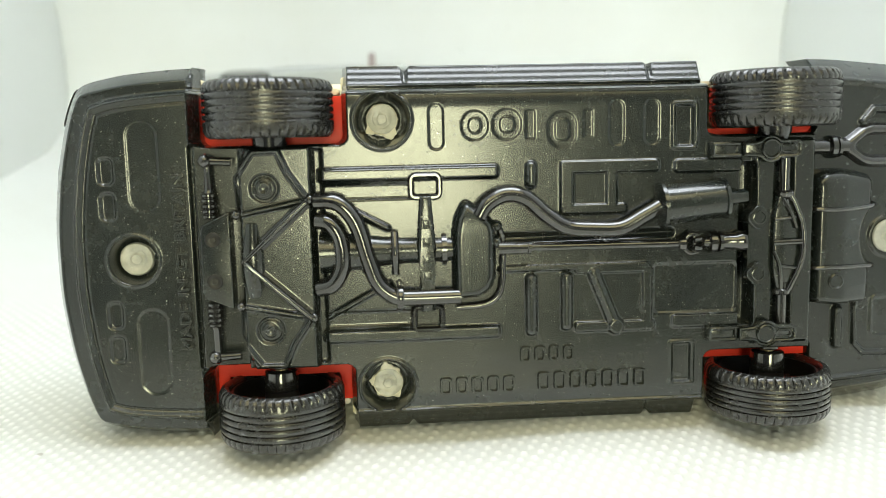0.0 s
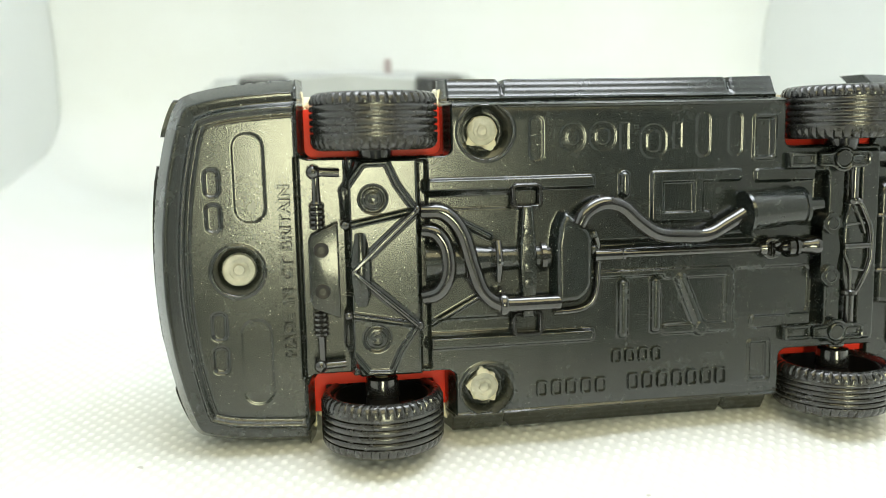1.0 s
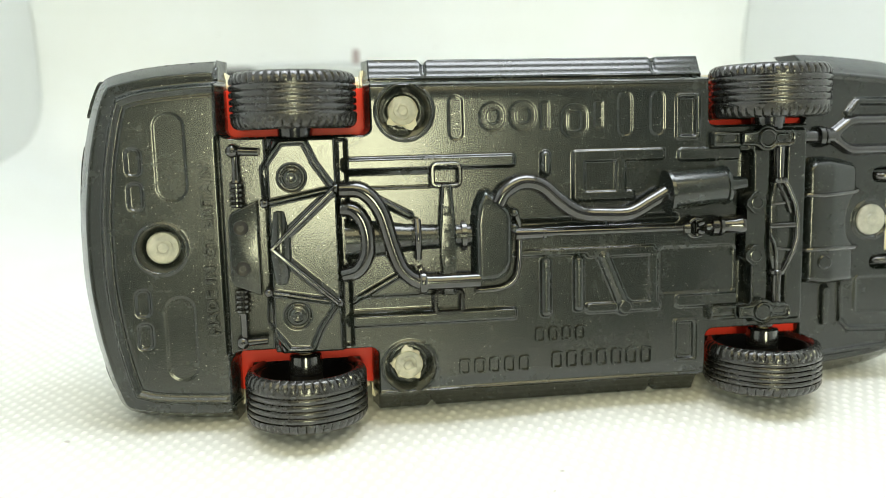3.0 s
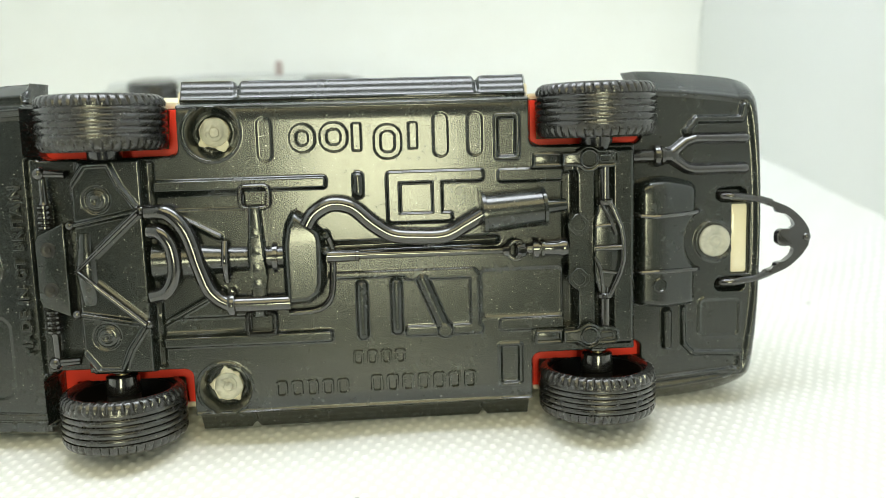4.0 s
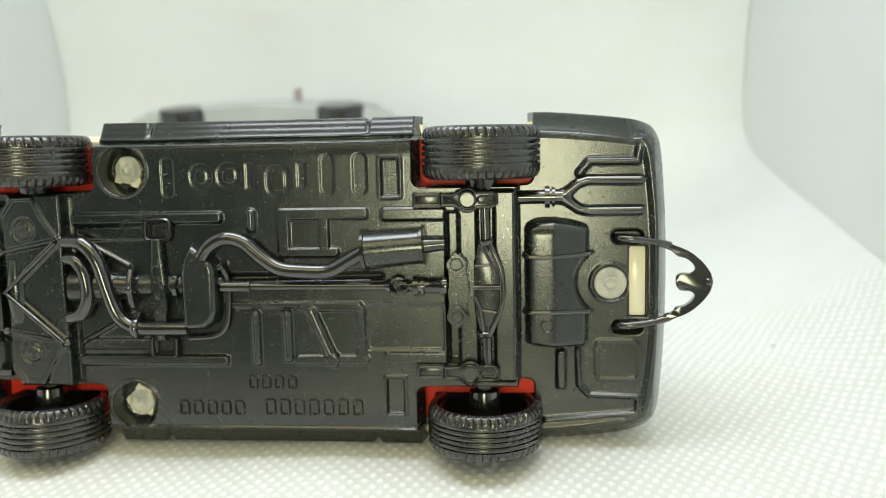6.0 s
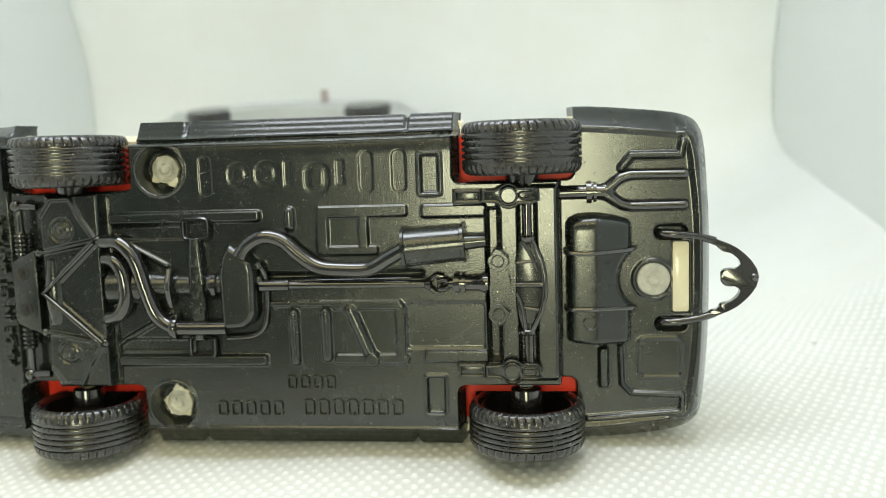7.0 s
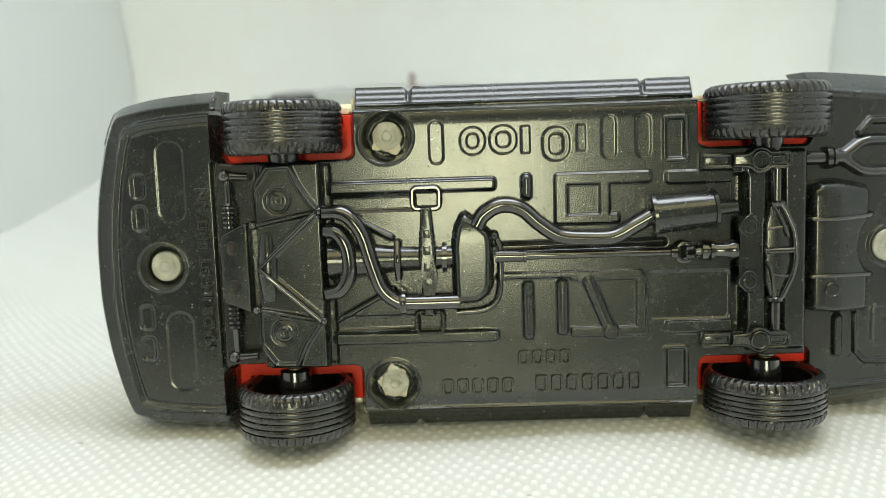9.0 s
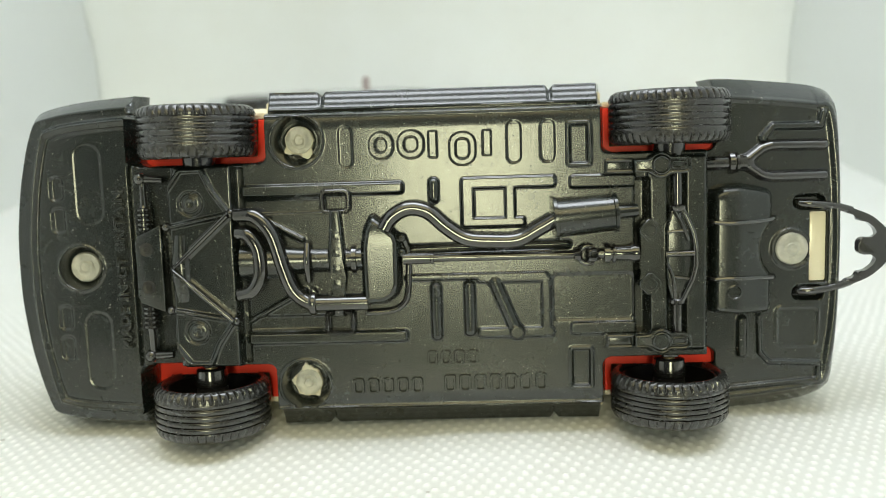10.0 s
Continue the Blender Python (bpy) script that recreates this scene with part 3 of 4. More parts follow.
# ---- wheels ----
def wheel(u, inner, s, radius=9.25, wide=8.3):
    """A wheel on its stub axle; inner: where its inner face lies; s: the side."""
    rim = 220
    tyre_bm = bmesh.new()
    prof = [(2.2, 7.3), (0.5, 7.6), (0.12, 7.9), (0.1, 8.25), (0.45, 8.85), (1.25, radius - 0.02)]
    grooves = 5
    start, end = 1.75, wide - 1.75
    pitch = (end - start) / grooves
    for g in range(grooves):
        a = start + g * pitch
        prof += [(a, radius - 0.1), (a + pitch * 0.2, radius), (a + pitch * 0.55, radius), (a + pitch * 0.74, radius - 0.1), (a + pitch * 0.78, radius - 0.45), (a + pitch * 0.95, radius - 0.45)]
    prof += [(end, radius - 0.1), (wide - 1.25, radius - 0.02), (wide - 0.45, 8.85), (wide - 0.1, 8.25), (wide, 7.0), (wide, 5.4)]
    rings = []
    for d, r in prof:
        ring = []
        for k in range(rim):
            shoulder = d in (0.45, 1.25, wide - 0.45, wide - 1.25)
            cut = 0.32 if shoulder and k % 5 == 0 else 0.0
            a = 2 * math.pi * (k + (0.5 if d in (0.45, wide - 0.45) else 0)) / rim
            ring.append(tyre_bm.verts.new((u + (r - cut) * math.cos(a), s * (inner + d), -2.0 + (r - cut) * math.sin(a))))
        rings.append(ring)
    for a, b in zip(rings, rings[1:]):
        for k in range(rim):
            tyre_bm.faces.new((a[k], a[(k + 1) % rim], b[(k + 1) % rim], b[k]))
    wheel_bm = bmesh.new()
    lathe(wheel_bm, (u, s * inner, -2.0), (0, s, 0), [(2.0, 7.4), (0.9, 7.35), (0.9, 7.0), (4.4, 6.6), (4.4, 2.7), (0.4, 2.4), (-0.5, 2.3), (-0.5, 1.2), (wide - 1.0, 1.2), (wide - 0.9, 7.0), (2.0, 7.4)], 40, caps=False)
    hub = part("wheel", wheel_bm, HUB, car, "black plastic wheel hub")
    part("tyre", tyre_bm, RUBBER, hub, "ribbed black rubber tyre")
    for k in range(3):
        bm = bmesh.new()
        a = math.radians(90 + 120 * k)
        p0 = Vector((u + 2.2 * math.cos(a), s * (inner + 3.4), -2 + 2.2 * math.sin(a)))
        p1 = Vector((u + 5.6 * math.cos(a), s * (inner + 3.4), -2 + 5.6 * math.sin(a)))
        tube(bm, [p0, p1], 0.5, 8, soft=False)
        part("web", bm, HUB, hub)
    return hub


for u in (-36.9, 37.2):
    for s, inner in ((1, 17.1), (-1, 18.7)):
        hub = wheel(u, inner, s, wide=8.3 if s > 0 or u < 0 else 7.6)
        bm = bmesh.new()
        lathe(bm, (u, s * (inner + 1.0), -2.0), (0, -s, 0), [(0, 2.7), (1.2, 2.6), (2.7, 2.45), (2.9, 2.2), (2.95, 1.1)], 26)
        part("hub_boss", bm, GLOSS, hub, "glossy black hub boss")
    bm = bmesh.new()
    lathe(bm, (u, -24.0, -2.0), (0, 1, 0), [(0, 0.95), (48.0, 0.95)], 18)
    part("axle", bm, AXLE, car, "dull metal axle")
    for s in (1, -1):
        bm = bmesh.new()
        lathe(bm, (u, s * 15.6, -1.6), (0, s, 0), [(0, 1.5), (0.7, 1.5), (0.9, 1.2)], 20)
        part("axle_bush", bm, GLOSS, car, "black axle bush")


# ---- rivets ----
def rivet(u, v, w, r, crown, mat, label):
    bm = bmesh.new()
    rings = [(-3.0, r), (0.0, r), (0.18, r * 0.93), (0.22, r * 0.62), (0.12, r * 0.56), (0.14, r * 0.36), (0.26, r * 0.30), (0.2, r * 0.12), (0.18, 0.02)]
    lathe(bm, (u, v, w), (0, 0, 1), rings, 36)
    for vert in bm.verts:
        vert.co += Vector((noise.noise(vert.co * 1.9), noise.noise(vert.co * 2.1 + Vector((9, 0, 0))), 0.6 * noise.noise(vert.co * 1.7 + Vector((0, 9, 0))))) * 0.16 * crown
    head = part("rivet", bm, mat, car, label)
    if crown > 0.5:
        random.seed(int(u * 10 + v))
        bm = bmesh.new()
        rings = [[], [], [], []]
        turn = random.uniform(0, 6)
        for k in range(54):
            a = 2 * math.pi * k / 54
            torn = 3.4 * noise.noise((1.5 * math.cos(a) + turn, 1.5 * math.sin(a), u)) - 0.2 + random.uniform(-0.3, 0.3)
            torn = max(0.02, min(torn, 1.7))
            high = 0.3 * noise.noise((3 * math.cos(a), 3 * math.sin(a) + turn, v))
            for ring, far, up in zip(rings, (r - 0.3, r - 0.05, r + torn * 0.55, r + torn * 0.6), (-0.1, 0.22 + high * 0.4, 0.1 + high, -0.8)):
                ring.append(bm.verts.new((u + far * math.cos(a), v + far * math.sin(a), w + up)))
        for a, b in zip(rings, rings[1:]):
            for k in range(54):
                bm.faces.new((a[k], a[(k + 1) % 54], b[(k + 1) % 54], b[k]))
        part("burr", bm, BURR, head, "torn pale metal collar")



rivet(-20.8, 19.5, -2.6, 2.25, 1.0, ZINC, "peened pale zinc rivet with torn edge")
rivet(-21.1, -19.7, -2.6, 2.25, 1.0, ZINC, "peened pale zinc rivet with torn edge")
rivet(-57.2, 0.1, -3.7, 2.45, 0.2, ZINC, "smooth pale zinc rivet with turned rings")
rivet(57.5, -0.1, -4.9, 2.6, 0.3, ZINC, "flat pale zinc rivet")

# ---- running gear moulded on the pan ----
PIPE = 1.18
bm = bmesh.new()
tube(bm, [(-30.6, 8.2, 1.2), (-27.4, 7.9, 1.8), (-24.9, 5.0, 2.0), (-23.4, 0.0, 2.0), (-22.0, -3.8, 2.0), (-19.8, -5.7, 2.0), (-17.4, -6.0, 2.0), (-10.3, -6.0, 1.9)], PIPE)
part("exhaust_front_pipe", bm, GLOSS, car, "glossy black front exhaust pipe")
bm = bmesh.new()
tube(bm, [(-30.4, 5.4, 1.0), (-28.6, 5.0, 1.6), (-27.2, 2.7, 1.8), (-27.0, -1.0, 1.8), (-28.4, -3.7, 1.6), (-30.6, -4.5, 1.0)], PIPE)
part("exhaust_branch", bm, GLOSS, car, "glossy black exhaust branch pipe")
bm = bmesh.new()
lathe(bm, (-18.9, -5.95, 1.9), (1, 0, 0), [(-0.55, 1.1), (-0.5, 1.75), (-0.35, 1.85), (0.35, 1.85), (0.5, 1.75), (0.55, 1.1)], 20)
bar(bm, -19.5, -8.1, -18.6, -3.6, 0.2, 1.7, 0.4)
part("pipe_clamp", bm, GLOSS, car)


def silencer_height(U, V):
    """A box with a steep flank towards the front, a peak at its upper end and a face that leans to the rear."""
    sd = sd_poly(U, V, [(-11.3, -6.7), (-7.4, -6.5), (-5.6, -5.3), (-4.9, -3.6), (-4.8, 3.4), (-5.2, 4.8), (-6.9, 6.4), (-9.0, 7.9), (-9.9, 7.5), (-10.9, 5.6), (-11.4, 2.6)])
    inner = np.clip(-sd / 1.25, 0, 1)
    face = 3.3 - 0.03 * (U + 10.0) - 0.03 * np.maximum(V - 3.0, 0) ** 2
    return -0.4 + face * np.sqrt(1 - (1 - inner) ** 2) * np.where(sd < 0, 1, 0)


patch("front_silencer", -11.8, -4.4, -7.2, 8.3, 0.2, silencer_height, -0.35, BLACK, car, "glossy black front silencer box")
bm = bmesh.new()
tube(bm, [(-10.8, -7.9, 0.6), (-6.6, -7.6, 0.6), (-4.6, -6.2, 0.6), (-4.0, -3.6, 0.6), (-3.9, 1.5, 0.6), (-4.6, 4.0, 1.2)], 0.5, 10)
part("silencer_seam", bm, GLOSS, car)
bm = bmesh.new()
for v in (1.6, 3.9):
    lathe(bm, (-4.8, v, 0.0), (0, 0, 1), [(0, 0.85), (1.3, 0.8), (1.7, 0.6), (1.9, 0.3), (1.95, 0.02)], 14)
part("silencer_strap", bm, BLACK, car)
bm = bmesh.new()
tube(bm, [(-7.4, 5.4, 2.2), (-6.2, 7.2, 2.1), (-3.6, 8.5, 2.0), (-0.6, 7.9, 1.9), (2.2, 5.5, 1.9), (5.2, 3.6, 1.9), (9.0, 3.15, 1.9), (13.2, 3.2, 1.9), (16.4, 4.8, 2.0), (18.9, 6.2, 2.1)], PIPE)
part("exhaust_rear_pipe", bm, GLOSS, car, "glossy black curved exhaust pipe")
bm = bmesh.new()
lathe(bm, (18.8, 6.3, 2.0), (9.6, 0.75, 0), [(-0.1, 1.5), (0.0, 3.3), (0.5, 3.35), (0.6, 2.95), (9.0, 2.75), (9.1, 3.05), (9.6, 3.0), (9.7, 1.2), (12.8, 1.0), (12.9, 0.7)], 36)
part("rear_silencer", bm, BLACK, car, "glossy black ribbed rear silencer drum")

bm = bmesh.new()
lathe(bm, (-30.2, 0.6, -0.6), (1, 0, 0), [(0, 3.1), (6.0, 2.7), (9.2, 2.2), (12.0, 2.0), (19.5, 1.8)], 28)
part("gearbox", bm, BLACK, car, "black gearbox casing")
bm = bmesh.new()
for k, (u, r) in enumerate(((-23.9, 3.2), (-19.6, 3.0), (-12.4, 2.4))):
    lathe(bm, (u, 0.6, -0.4), (1, 0, 0), [(-0.4, r - 0.5), (-0.35, r), (0.35, r), (0.4, r - 0.5)], 28)
part("gearbox_flange", bm, GLOSS, car)
bm = bmesh.new()
tube(bm, [(-19.5, 3.4, 1.6), (-19.5, 0.6, 2.7), (-19.5, -2.4, 1.6)], 0.55, 10)
part("gearbox_strap", bm, GLOSS, car)
bm = bmesh.new()
prism(bm, [(-16.0, -8.2), (-13.9, -8.2), (-14.1, -2.0), (-13.6, 1.0), (-14.2, 8.6), (-15.8, 8.6), (-16.4, 1.0), (-16.0, -2.0)], -0.2, 2.0, 0.5, 3)
for v in (-3.0, -0.6, 2.0, 4.6):
    bar(bm, -15.6, v - 0.7, -14.4, v + 0.7, 1.6, 2.3, 0.2, 0.15)
part("crossmember", bm, BLACK, car, "black gearbox crossmember")
for s, v0, v1 in ((1, 8.3, 11.5), (-1, -7.6, -10.9)):
    bm = bmesh.new()
    ring = rounded(-17.0, v0, -12.9, v1, 0.7, 4)
    rings = []
    for k in range(len(ring)):
        (a, b), (c, d) = ring[k - 1], ring[(k + 1) % len(ring)]
        side = Vector((d - b, a - c, 0)).normalized()
        rings.append([bm.verts.new(Vector((*ring[k], 0.95)) + side * 0.44 * math.cos(t) + Vector((0, 0, 0.6 * math.sin(t)))) for t in (2 * math.pi * n / 10 for n in range(10))])
    for a, b in zip(rings, rings[1:] + rings[:1]):
        for k in range(10):
            bm.faces.new((a[k], a[(k + 1) % 10], b[(k + 1) % 10], b[k]))
    part("mount_bracket", bm, GLOSS, car)

bm = bmesh.new()
lathe(bm, (-4.6, 0.65, 1.1), (1, -0.004, 0), [(0, 1.0), (4.2, 0.9), (4.3, 1.0), (4.7, 1.0), (4.8, 0.62), (26.4, 0.58), (26.6, 0.9), (27.4, 1.15), (27.6, 0.8)], 22)
part("driveshaft", bm, GLOSS, car, "glossy black driveshaft")
bm = bmesh.new()
for s in (1, -1):
    tube(bm, [(22.6, 0.5 + s * 0.5, 1.2), (23.6, 0.5 + s * 1.35, 1.3), (24.8, 0.5 + s * 1.2, 1.3)], 0.42, 10)
    tube(bm, [(25.8, 0.5 + s * 0.3, 1.2), (24.9, 0.5 + s * 0.7, 1.7), (24.0, 0.5 + s * 0.5, 1.9)], 0.4, 10)
tube(bm, [(24.2, -0.8, 1.4), (24.2, 1.8, 1.4)], 0.38, 10, soft=False)
part("universal_joint", bm, GLOSS, car, "glossy black universal joint")
bm = bmesh.new()
lathe(bm, (25.6, 0.6, 1.1), (1, 0, 0), [(0, 0.7), (0.8, 0.8), (0.85, 1.6), (1.7, 1.65), (1.75, 1.1), (2.1, 1.1), (2.15, 1.6), (2.6, 1.6), (2.65, 1.15), (4.8, 1.25), (5.4, 1.6), (6.2, 1.5)], 26)
part("pinion_nose", bm, GLOSS, car)

# rear axle, differential, springs
bm = bmesh.new()
lathe(bm, (37.85, -14.0, 0.7), (0, 1, 0), [(0, 0.75), (7.2, 0.75), (7.4, 1.0), (8.2, 1.0), (8.3, 0.75), (19.5, 0.75), (20.0, 1.0), (20.6, 1.0), (20.8, 0.75), (28.0, 0.75)], 20)
part("rear_axle_tube", bm, GLOSS, car, "black rear axle tube")
bm = bmesh.new()
prism(bm, [(36.0, -3.4), (36.9, -7.0), (38.4, -7.0), (40.0, -3.6), (40.5, -1.6), (40.5, 2.2), (39.7, 4.2), (38.6, 7.2), (36.8, 7.2), (36.0, 4.4)], 0.0, 1.5, 0.45, 3)
part("differential", bm, BLACK, car, "black differential casing")
bm = bmesh.new()
tube(bm, [(38.2, 7.6, 1.4), (38.9, 6.4, 1.7), (40.1, 3.6, 1.9), (40.4, 1.6, 2.0), (40.4, -1.6, 2.0), (39.9, -3.6, 1.9), (38.6, -6.6, 1.6), (38.1, -7.4, 1.3)], 0.42, 10, soft=False)
tube(bm, [(37.2, 7.0, 1.5), (38.6, 4.4, 1.75), (39.4, 2.4, 1.75)], 0.28, 8)
tube(bm, [(36.0, 0.3, 1.6), (40.2, 0.4, 1.9)], 0.5, 10, soft=False)
tube(bm, [(36.2, 3.7, 1.45), (39.3, 4.0, 1.6)], 0.25, 8, soft=False)
tube(bm, [(36.1, -1.0, 1.5), (37.0, -3.2, 1.7), (37.4, -6.8, 1.5)], 0.3, 8)
tube(bm, [(37.0, -3.2, 1.6), (39.6, -3.6, 1.7)], 0.25, 8, soft=False)
lathe(bm, (37.85, 7.0, 0.8), (0, 1, 0), [(0, 1.2), (0.2, 1.35), (0.7, 1.35), (0.9, 1.1)], 18)
lathe(bm, (37.7, -7.6, 0.8), (0, 1, 0), [(0, 1.1), (0.2, 1.3), (0.7, 1.3), (0.9, 1.1)], 18)
part("differential_rib", bm, GLOSS, car)
bm = bmesh.new()
prism(bm, soften([(33.4, -5.9), (35.2, -4.2), (34.5, -2.6), (35.2, -0.8), (35.3, 1.2), (34.5, 2.6), (35.2, 4.2), (33.4, 6.0), (31.7, 4.2), (32.4, 2.5), (31.9, 0.2), (32.3, -2.6), (31.6, -4.2)], 1), -0.6, 1.8, 0.15, 1)
part("link_plate", bm, BLACK, car, "black suspension link plate")
for v in (4.15, -4.15):
    bm = bmesh.new()
    prism(bm, soften([(31.4, v), (33.4, v - 2.1), (35.4, v), (33.4, v + 2.1)], 1), 1.5, 2.6, 0.12, 1)
    lathe(bm, (33.4, v, 2.5), (0, 0, 1), [(0, 1.05), (0.22, 1.0), (0.26, 0.85), (-0.3, 0.68), (-0.3, 0.4), (0.0, 0.36), (0.03, 0.03)], 20)
    part("link_bolt", bm, BLACK, car)
def ridge(bm, outline, w, radius, segments=8):
    """A thin raised bead round a closed outline."""
    rings = []
    for k in range(len(outline)):
        (a, b), (c, d) = outline[k - 1], outline[(k + 1) % len(outline)]
        side = Vector((d - b, a - c, 0)).normalized()
        rings.append([bm.verts.new(Vector((*outline[k], w)) + side * radius * math.cos(t) + Vector((0, 0, radius * math.sin(t)))) for t in (2 * math.pi * n / segments for n in range(segments))])
    for a, b in zip(rings, rings[1:] + rings[:1]):
        for k in range(segments):
            bm.faces.new((a[k], a[(k + 1) % segments], b[(k + 1) % segments], b[k]))


for v in (14.05, -13.3):
    bm = bmesh.new()
    bar(bm, 26.5, v - 1.2, 31.2, v + 1.2, -0.6, 1.0, 0.3, 0.15)
    ridge(bm, rounded(26.9, v - 0.85, 30.9, v + 0.85, 0.25, 3), 1.05, 0.32)
    spring = part("leaf_spring", bm, BLACK, car, "black leaf spring with round seat")
    bm = bmesh.new()
    half = [(31.3, 0.75), (33.2, 0.85), (33.9, 1.15)] + [(35.2 + 1.75 * math.cos(a), 1.75 * math.sin(a)) for a in (math.radians(130 - 16 * k) for k in range(6))] + [(36.6, 1.1), (38.8, 1.1), (39.6, 0.75)]
    plate = [(u, v + q) for u, q in half] + [(u, v - q) for u, q in half[::-1]]
    prism(bm, plate[::-1], -0.4, 1.75, 0.12, 2)
    ridge(bm, plate, 1.75, 0.3)
    lathe(bm, (35.2, v, 1.5), (0, 0, 1), [(0, 1.5), (0.62, 1.46), (0.72, 1.3), (0.66, 1.15), (0.5, 1.05), (0.5, 0.02)], 26)
    ridge(bm, rounded(36.8, v - 0.5, 39.0, v + 0.5, 0.45, 4), 1.75, 0.2)
    part("spring_plate", bm, BLACK, spring)

# steering rack
bm = bmesh.new()
prism(bm, [(-47.0, -4.4), (-46.6, -5.4), (-43.0, -6.9), (-42.7, -6.9), (-42.7, 6.9), (-43.0, 6.9), (-46.6, 5.2), (-47.0, 4.2)], -3.6, 0.9, 0.3, 3)
rack = part("steering_rack", bm, BLACK, car, "black steering rack housing")
for v in (3.1, -2.9):
    bm = bmesh.new()
    lathe(bm, (-45.2, v, 0.6), (0, 0, 1), [(0, 1.15), (0.36, 1.12), (0.42, 1.0), (0.34, 0.9), (0.32, 0.45), (0.42, 0.4), (0.44, 0.05)], 18)
    part("rack_bolt", bm, HUB, rack, "black recessed rack bolt")
for s in (1, -1):
    bm = bmesh.new()
    lathe(bm, (-45.6, s * 6.0, -0.3), (0, s, 0), [p for k in range(5) for p in ((k * 0.75, 0.8), (k * 0.75 + 0.2, 1.15), (k * 0.75 + 0.5, 1.15), (k * 0.75 + 0.7, 0.8))] + [(4.2, 0.6), (8.0, 0.5)], 18)
    part("bellows", bm, GLOSS, rack, "ribbed black rubber bellows")
    bm = bmesh.new()
    tube(bm, [(-45.9, s * 14.2, -0.2), (-42.2, s * 14.0, 0.0)], 0.6, 10, soft=False)
    bmesh.ops.create_uvsphere(bm, u_segments=14, v_segments=10, radius=1.05, matrix=Matrix.Translation((-45.9, s * 14.2, -0.2)))
    part("track_rod_end", bm, GLOSS, rack)
for s in (1, -1):
    bm = bmesh.new()
    lathe(bm, (-41.6, s * 6.6, 0.6), (0, 0, 1), [(0, 0.75), (0.9, 0.7), (1.25, 0.5), (1.4, 0.2), (1.42, 0.02)], 16)
    lathe(bm, (-31.4, s * 8.5, 0.4), (0, 0, 1), [(0, 0.85), (1.2, 0.75), (1.55, 0.5), (1.7, 0.2), (1.72, 0.02)], 16)
    part("subframe_bolt", bm, GLOSS, car)
bm = bmesh.new()
lathe(bm, (-39.6, 7.3, 0.6), (0, -1, 0), [(0, 0.3), (0.2, 0.8), (1.0, 0.85), (1.2, 0.6), (1.7, 0.6), (2.0, 1.1), (4.6, 1.5), (6.2, 1.75), (9.0, 1.75), (11.6, 1.4), (12.6, 1.1), (12.9, 0.6), (13.4, 0.6), (13.6, 0.85), (14.4, 0.8), (14.6, 0.3)], 24)
part("subframe_cylinder", bm, BLACK, car, "black tapered cylinder across the subframe")
bm = bmesh.new()
tube(bm, [(-31.8, 8.2, 2.2), (-36.0, 4.4, 2.4), (-40.8, 0.0, 2.5), (-36.0, -4.4, 2.4), (-31.6, -8.4, 2.2)], 0.45, 10, soft=False)
part("subframe_brace", bm, GLOSS, car, "black V-shaped subframe brace")

# fuel tank, tail pipe fork, towing loop
def tank_height(U, V):
    """A broad ridge along the front half, a face that falls to the rear, a bay round the rivet."""
    sd = np.maximum(sd_poly(U, V, [(43.7, -9.7), (44.6, -10.2), (48.0, -10.6), (53.4, -10.5), (54.1, -9.8), (54.3, 8.8), (53.6, 9.7), (51.5, 10.3), (48.4, 10.8), (45.6, 10.6), (44.2, 9.9), (43.7, 8.8)]), 5.1 - np.hypot(U - 57.5, V - 0.1))
    inner = np.clip(-sd / 1.3, 0, 1)
    top = -1.5 - 0.06 * np.abs(U - 46.4) ** 1.6 * (U < 46.4) - 0.17 * ((U - 48.6) + np.sqrt((U - 48.6) ** 2 + 0.15)) - 0.10 * np.maximum(np.abs(V) - 7.6, 0) ** 2 * (V > 0)
    return -5.6 + (top + 5.6) * np.sqrt(1 - (1 - inner) ** 2) * np.where(sd < 0, 1, 0)


tank = patch("fuel_tank", 43.3, 54.7, -11.0, 11.2, 0.2, tank_height, -5.55, BLACK, car, "black fuel tank with two straps")
for v, sag in ((-4.3, -0.2), (4.7, 0.35)):
    bm = bmesh.new()
    tube(bm, [(43.7, v, -3.2), (44.2, v, -1.75), (46.4, v - sag * 0.5, -1.35), (48.4, v - sag * 0.3, -1.4), (51.4, v, -2.45), (54.0, v + sag * 0.6, -3.5), (54.7, v + sag, -4.9)], 0.36, 8)
    part("tank_strap", bm, GLOSS, tank)
bm = bmesh.new()
lathe(bm, (47.4, -6.4, -1.7), (0, 0, 1), [(0, 1.25), (0.4, 1.2), (0.5, 1.0), (0.35, 0.85), (0.35, 0.05)], 22)
part("tank_plug", bm, BLACK, tank)
bm = bmesh.new()
tube(bm, [(43.0, 13.9, -4.5), (50.0, 13.9, -4.6)], 1.1, 12, soft=False)
lathe(bm, (47.1, 13.9, -4.6), (1, 0, 0), [(0, 0.9), (0.05, 1.75), (0.8, 1.8), (0.85, 1.2), (1.1, 1.2), (1.15, 1.6), (1.6, 1.6), (1.65, 0.9)], 20)
part("tail_pipe", bm, GLOSS, car, "black tail pipe with clamp")


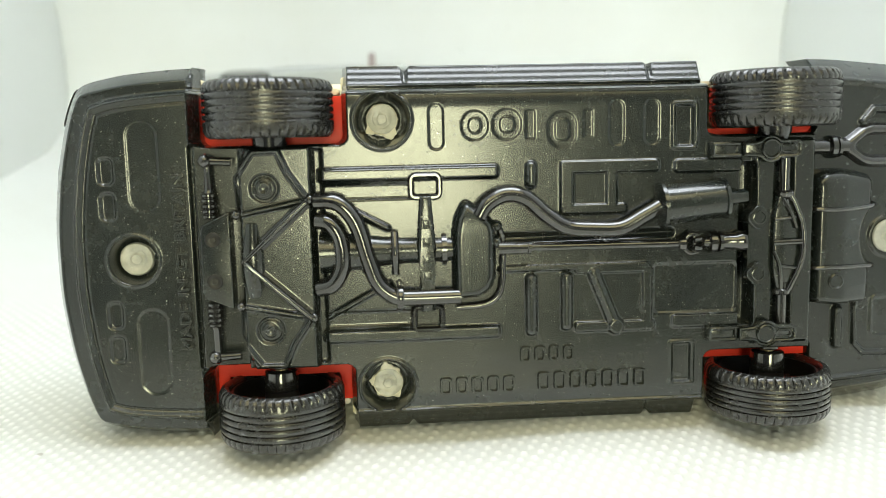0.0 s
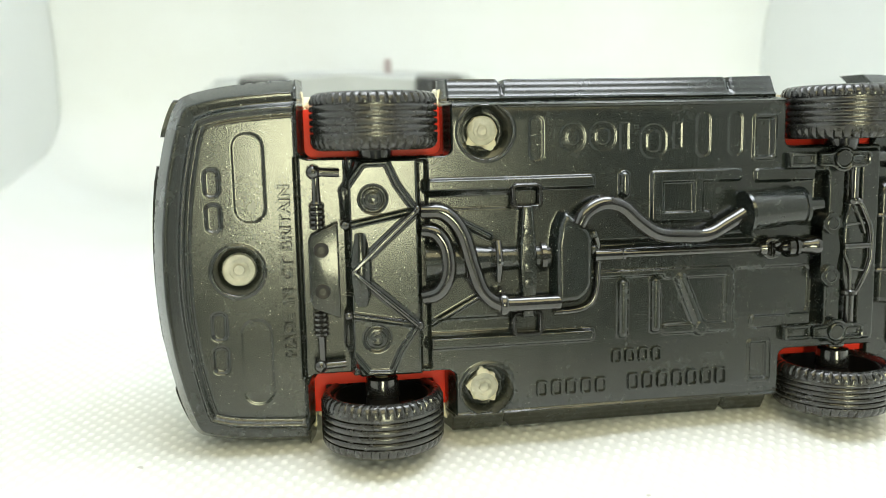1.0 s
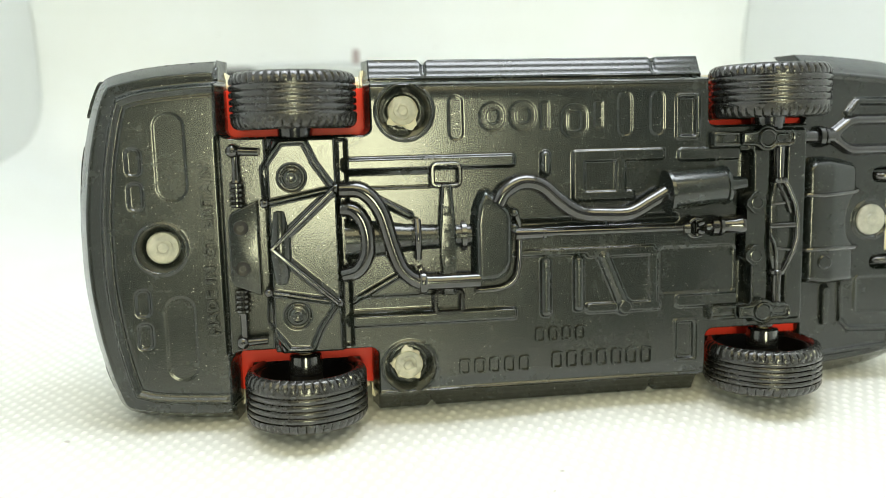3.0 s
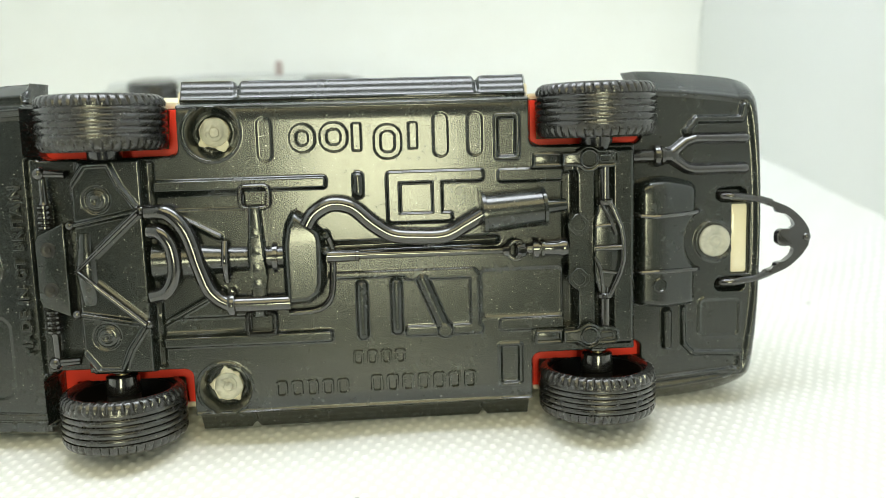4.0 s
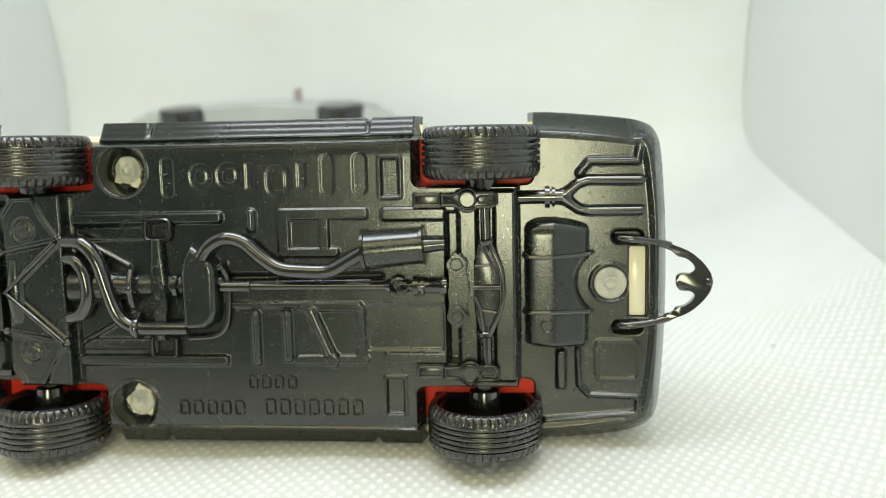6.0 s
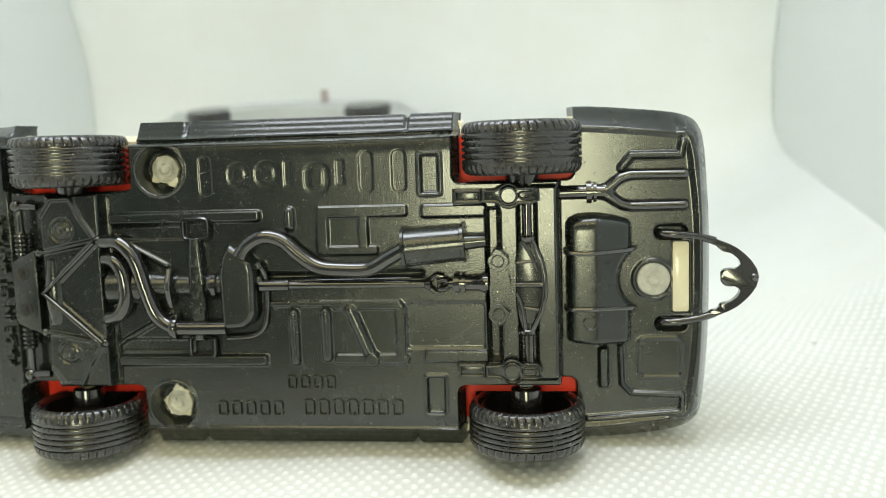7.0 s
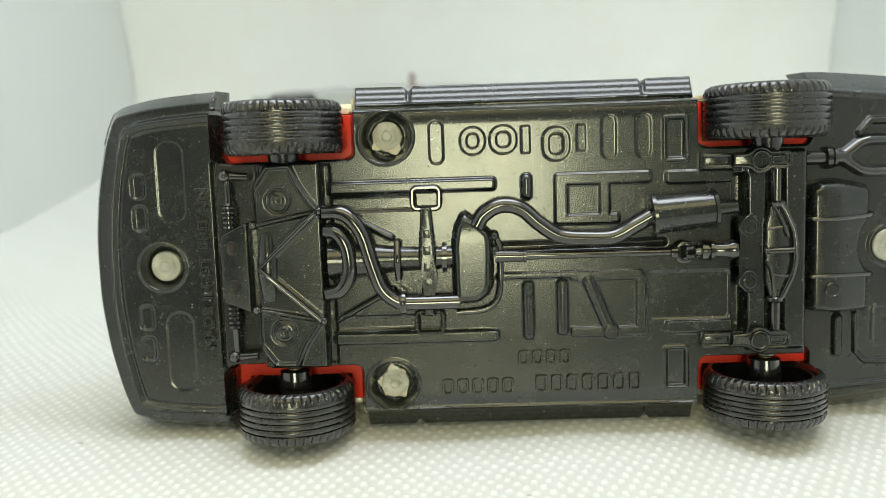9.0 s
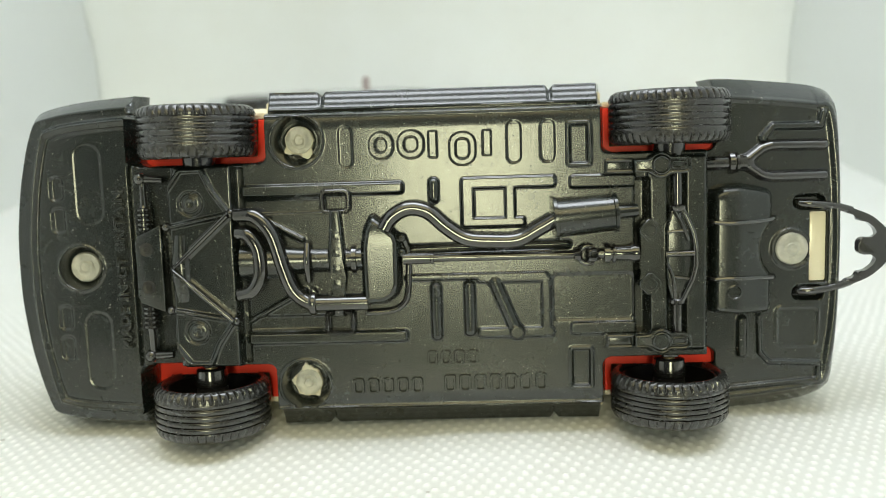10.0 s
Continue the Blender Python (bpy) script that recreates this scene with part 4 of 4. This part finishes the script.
def fork_height(U, V):
    a = sd_line(U, V, (48.9, 13.9), (50.4, 14.4), (52.6, 16.1), (54.0, 16.5), (62.2, 16.4))
    b = sd_line(U, V, (48.9, 13.9), (50.4, 13.4), (52.6, 11.9), (54.0, 11.6), (62.2, 11.6))
    sd = -np.log(np.exp(-a * 2.6) + np.exp(-b * 2.6)) / 2.6
    return -5.9 + 2.0 * np.sqrt(np.clip(1 - (np.maximum(sd, 0) / 1.05) ** 2, 0, 1))


patch("tail_pipe_fork", 48.9, 62.9, 10.4, 18.2, 0.16, fork_height, -5.1, GLOSS, car, "black forked twin tail pipes")
bm = bmesh.new()
bar(bm, 60.6, -5.5, 63.1, 5.7, -6.4, -5.7, 0.3, 0.1)
part("tow_pad", bm, CREAM, car, "cream strip showing in the towing slot")
half = [(65.8, 6.6), (69.9, 5.0), (72.1, 3.1), (73.5, 1.0)]
inner = [(67.9, 0.8), (68.6, 1.45), (70.2, 1.35), (70.9, 1.8), (70.5, 2.9), (69.3, 3.9), (67.9, 4.1), (67.6, 4.9), (66.0, 5.4)]
hook = half + [(u, -v) for u, v in half[::-1]] + [(u, -v) for u, v in inner[::-1]] + inner
bm = bmesh.new()
prism(bm, soften(hook, 2)[::-1], -6.0, -4.7, 0.3, 3)
for s in (1, -1):
    tube(bm, [(58.4, s * 7.2, -6.6), (58.9, s * 7.1, -5.4), (60.6, s * 7.0, -4.8), (64.0, s * 6.6, -5.0), (67.0, s * 5.8, -5.3)], 0.62, 12)
bmesh.ops.create_uvsphere(bm, u_segments=14, v_segments=10, radius=0.75, matrix=Matrix.Translation((72.9, 0.0, -5.0)))
part("towing_loop", bm, GLOSS, car, "black wire towing loop with forked tongue")


# ---- raised lettering and plain raised marks ----
def lettering(text, length, size, m):
    curve = bpy.data.curves.new("lettering", "FONT")
    curve.body, curve.size, curve.extrude, curve.align_x, curve.align_y = text, size, 0.28, "CENTER", "CENTER"
    curve.space_character, curve.space_word = 1.08, 1.3
    curve.bevel_depth, curve.bevel_resolution = 0.08, 1
    temp = new("lettering_curve", curve)
    bpy.context.view_layer.update()
    me = bpy.data.meshes.new_from_object(temp.evaluated_get(bpy.context.evaluated_depsgraph_get()))
    bpy.data.objects.remove(temp)
    co = np.array([v.co for v in me.vertices])
    wide, high = np.ptp(co[:, 0]), np.ptp(co[:, 1])
    mid = (co.max(0) + co.min(0)) / 2
    me.transform(Matrix.Scale(0.001, 4) @ m @ Matrix.Diagonal((length / wide, size / high, 1, 1)) @ Matrix.Translation((-mid[0], -mid[1], 0)))
    me.materials.clear()
    me.materials.append(BLACK)
    ob = new("lettering", me)
    ob.parent = car
    return tagged(ob, "raised black lettering reading MADE IN GT BRITAIN")


lettering("MADE IN GT BRITAIN", 25.6, 1.7, pose(-50.2, -0.35, -1.4, 0, 0, 90))


def raised_mark(u0, u1, v0, v1):
    """A raised rounded outline."""
    bm = bmesh.new()
    outer, inner = rounded(u0, v0, u1, v1, 0.6), rounded(u0 + 0.5, v0 + 0.5, u1 - 0.5, v1 - 0.5, 0.25)
    loops = [[bm.verts.new((u, v, w)) for u, v in line] for line, w in ((outer, -0.1), ([((a * 3 + b) / 4, (c * 3 + d) / 4) for (a, c), (b, d) in zip(outer, inner)], 0.55), ([((a + b * 3) / 4, (c + d * 3) / 4) for (a, c), (b, d) in zip(outer, inner)], 0.55), (inner, -0.1))]
    for a, b in zip(loops, loops[1:]):
        for k in range(len(a)):
            bm.faces.new((a[k], a[(k + 1) % len(a)], b[(k + 1) % len(a)], b[k]))
    part("raised_mark", bm, BLACK, car, "plain raised black mark")


for k in range(4):
    raised_mark(-1.5 + 2.15 * k, -1.5 + 2.15 * k + 1.75, -16.7, -14.2)
for k in range(5):
    raised_mark(-13.5 + 2.35 * k, -13.5 + 2.35 * k + 1.9, -21.2, -18.5)
for k in range(7):
    raised_mark(1.1 + 2.42 * k, 1.1 + 2.42 * k + 1.95, -21.1, -18.2)


# ---- a smaller toy car on its side, further back ----
def small_toy_car():
    toy = new("small_toy_car")
    toy.matrix_world = pose(-0.035, 0.119, 0.0215) @ Matrix(((1, 0, 0, 0), (0, 0, -1, 0), (0, 1, 0, 0), (0, 0, 0, 1)))
    tagged(toy, "small pale grey toy car lying on its side on cloth", "toy car")
    bm = bmesh.new()
    prism(bm, [(-40.5, -12), (-39, -16), (-30, -17.5), (30, -17.8), (38.5, -16), (40.5, -11), (40.5, 11), (38.5, 15.5), (30, 18.2), (0, 19.6), (-30, 18.6), (-39, 16), (-40.5, 12)], -4.0, 0.0, 1.2, 3)
    part("base", bm, PALE, toy, "pale grey base plate")
    bm = bmesh.new()
    loft(bm, [[(u, half * f, low + (high - low) * g) for f, g in ((0.97, 0), (1, 0.4), (0.8, 1), (-0.8, 1), (-1, 0.4), (-0.97, 0))] for u, half, low, high in ((-40, 14, -4, -10), (-36, 18, -4, -13), (-12, 19.6, -4, -14.5), (14, 19.6, -4, -14.5), (34, 18.6, -4, -13.5), (40, 15, -4, -11))])
    part("body", bm, PALE, toy, "pale grey body shell")
    bm = bmesh.new()
    loft(bm, [[(u, half * f, low + (high - low) * g) for f, g in ((1, 0), (0.8, 1), (-0.8, 1), (-1, 0))] for u, half, low, high in ((-16, 16.5, -14, -15), (-6, 17, -14, -23), (14, 17, -14, -23.5), (26, 16.5, -14, -15))])
    part("cabin", bm, GLASS_DARK, toy, "dark cabin glazing")
    for u in (-23.0, 25.0):
        for s in (1, -1):
            bm = bmesh.new()
            lathe(bm, (u, s * 12.0, -1.5), (0, s, 0), [(0, 2.0), (0, 6.2), (0.6, 7.0), (6.2, 7.0), (7.0, 6.2), (7.0, 2.0)], 36)
            part("wheel", bm, RUBBER, toy, "black plastic wheel")
    bm = bmesh.new()
    bar(bm, 10.2, 18.5, 12.2, 23.2, -7.5, -5.6, 0.8, 0.4)
    part("door_mirror", bm, DULL, toy, "dull reddish door mirror")


small_toy_car()
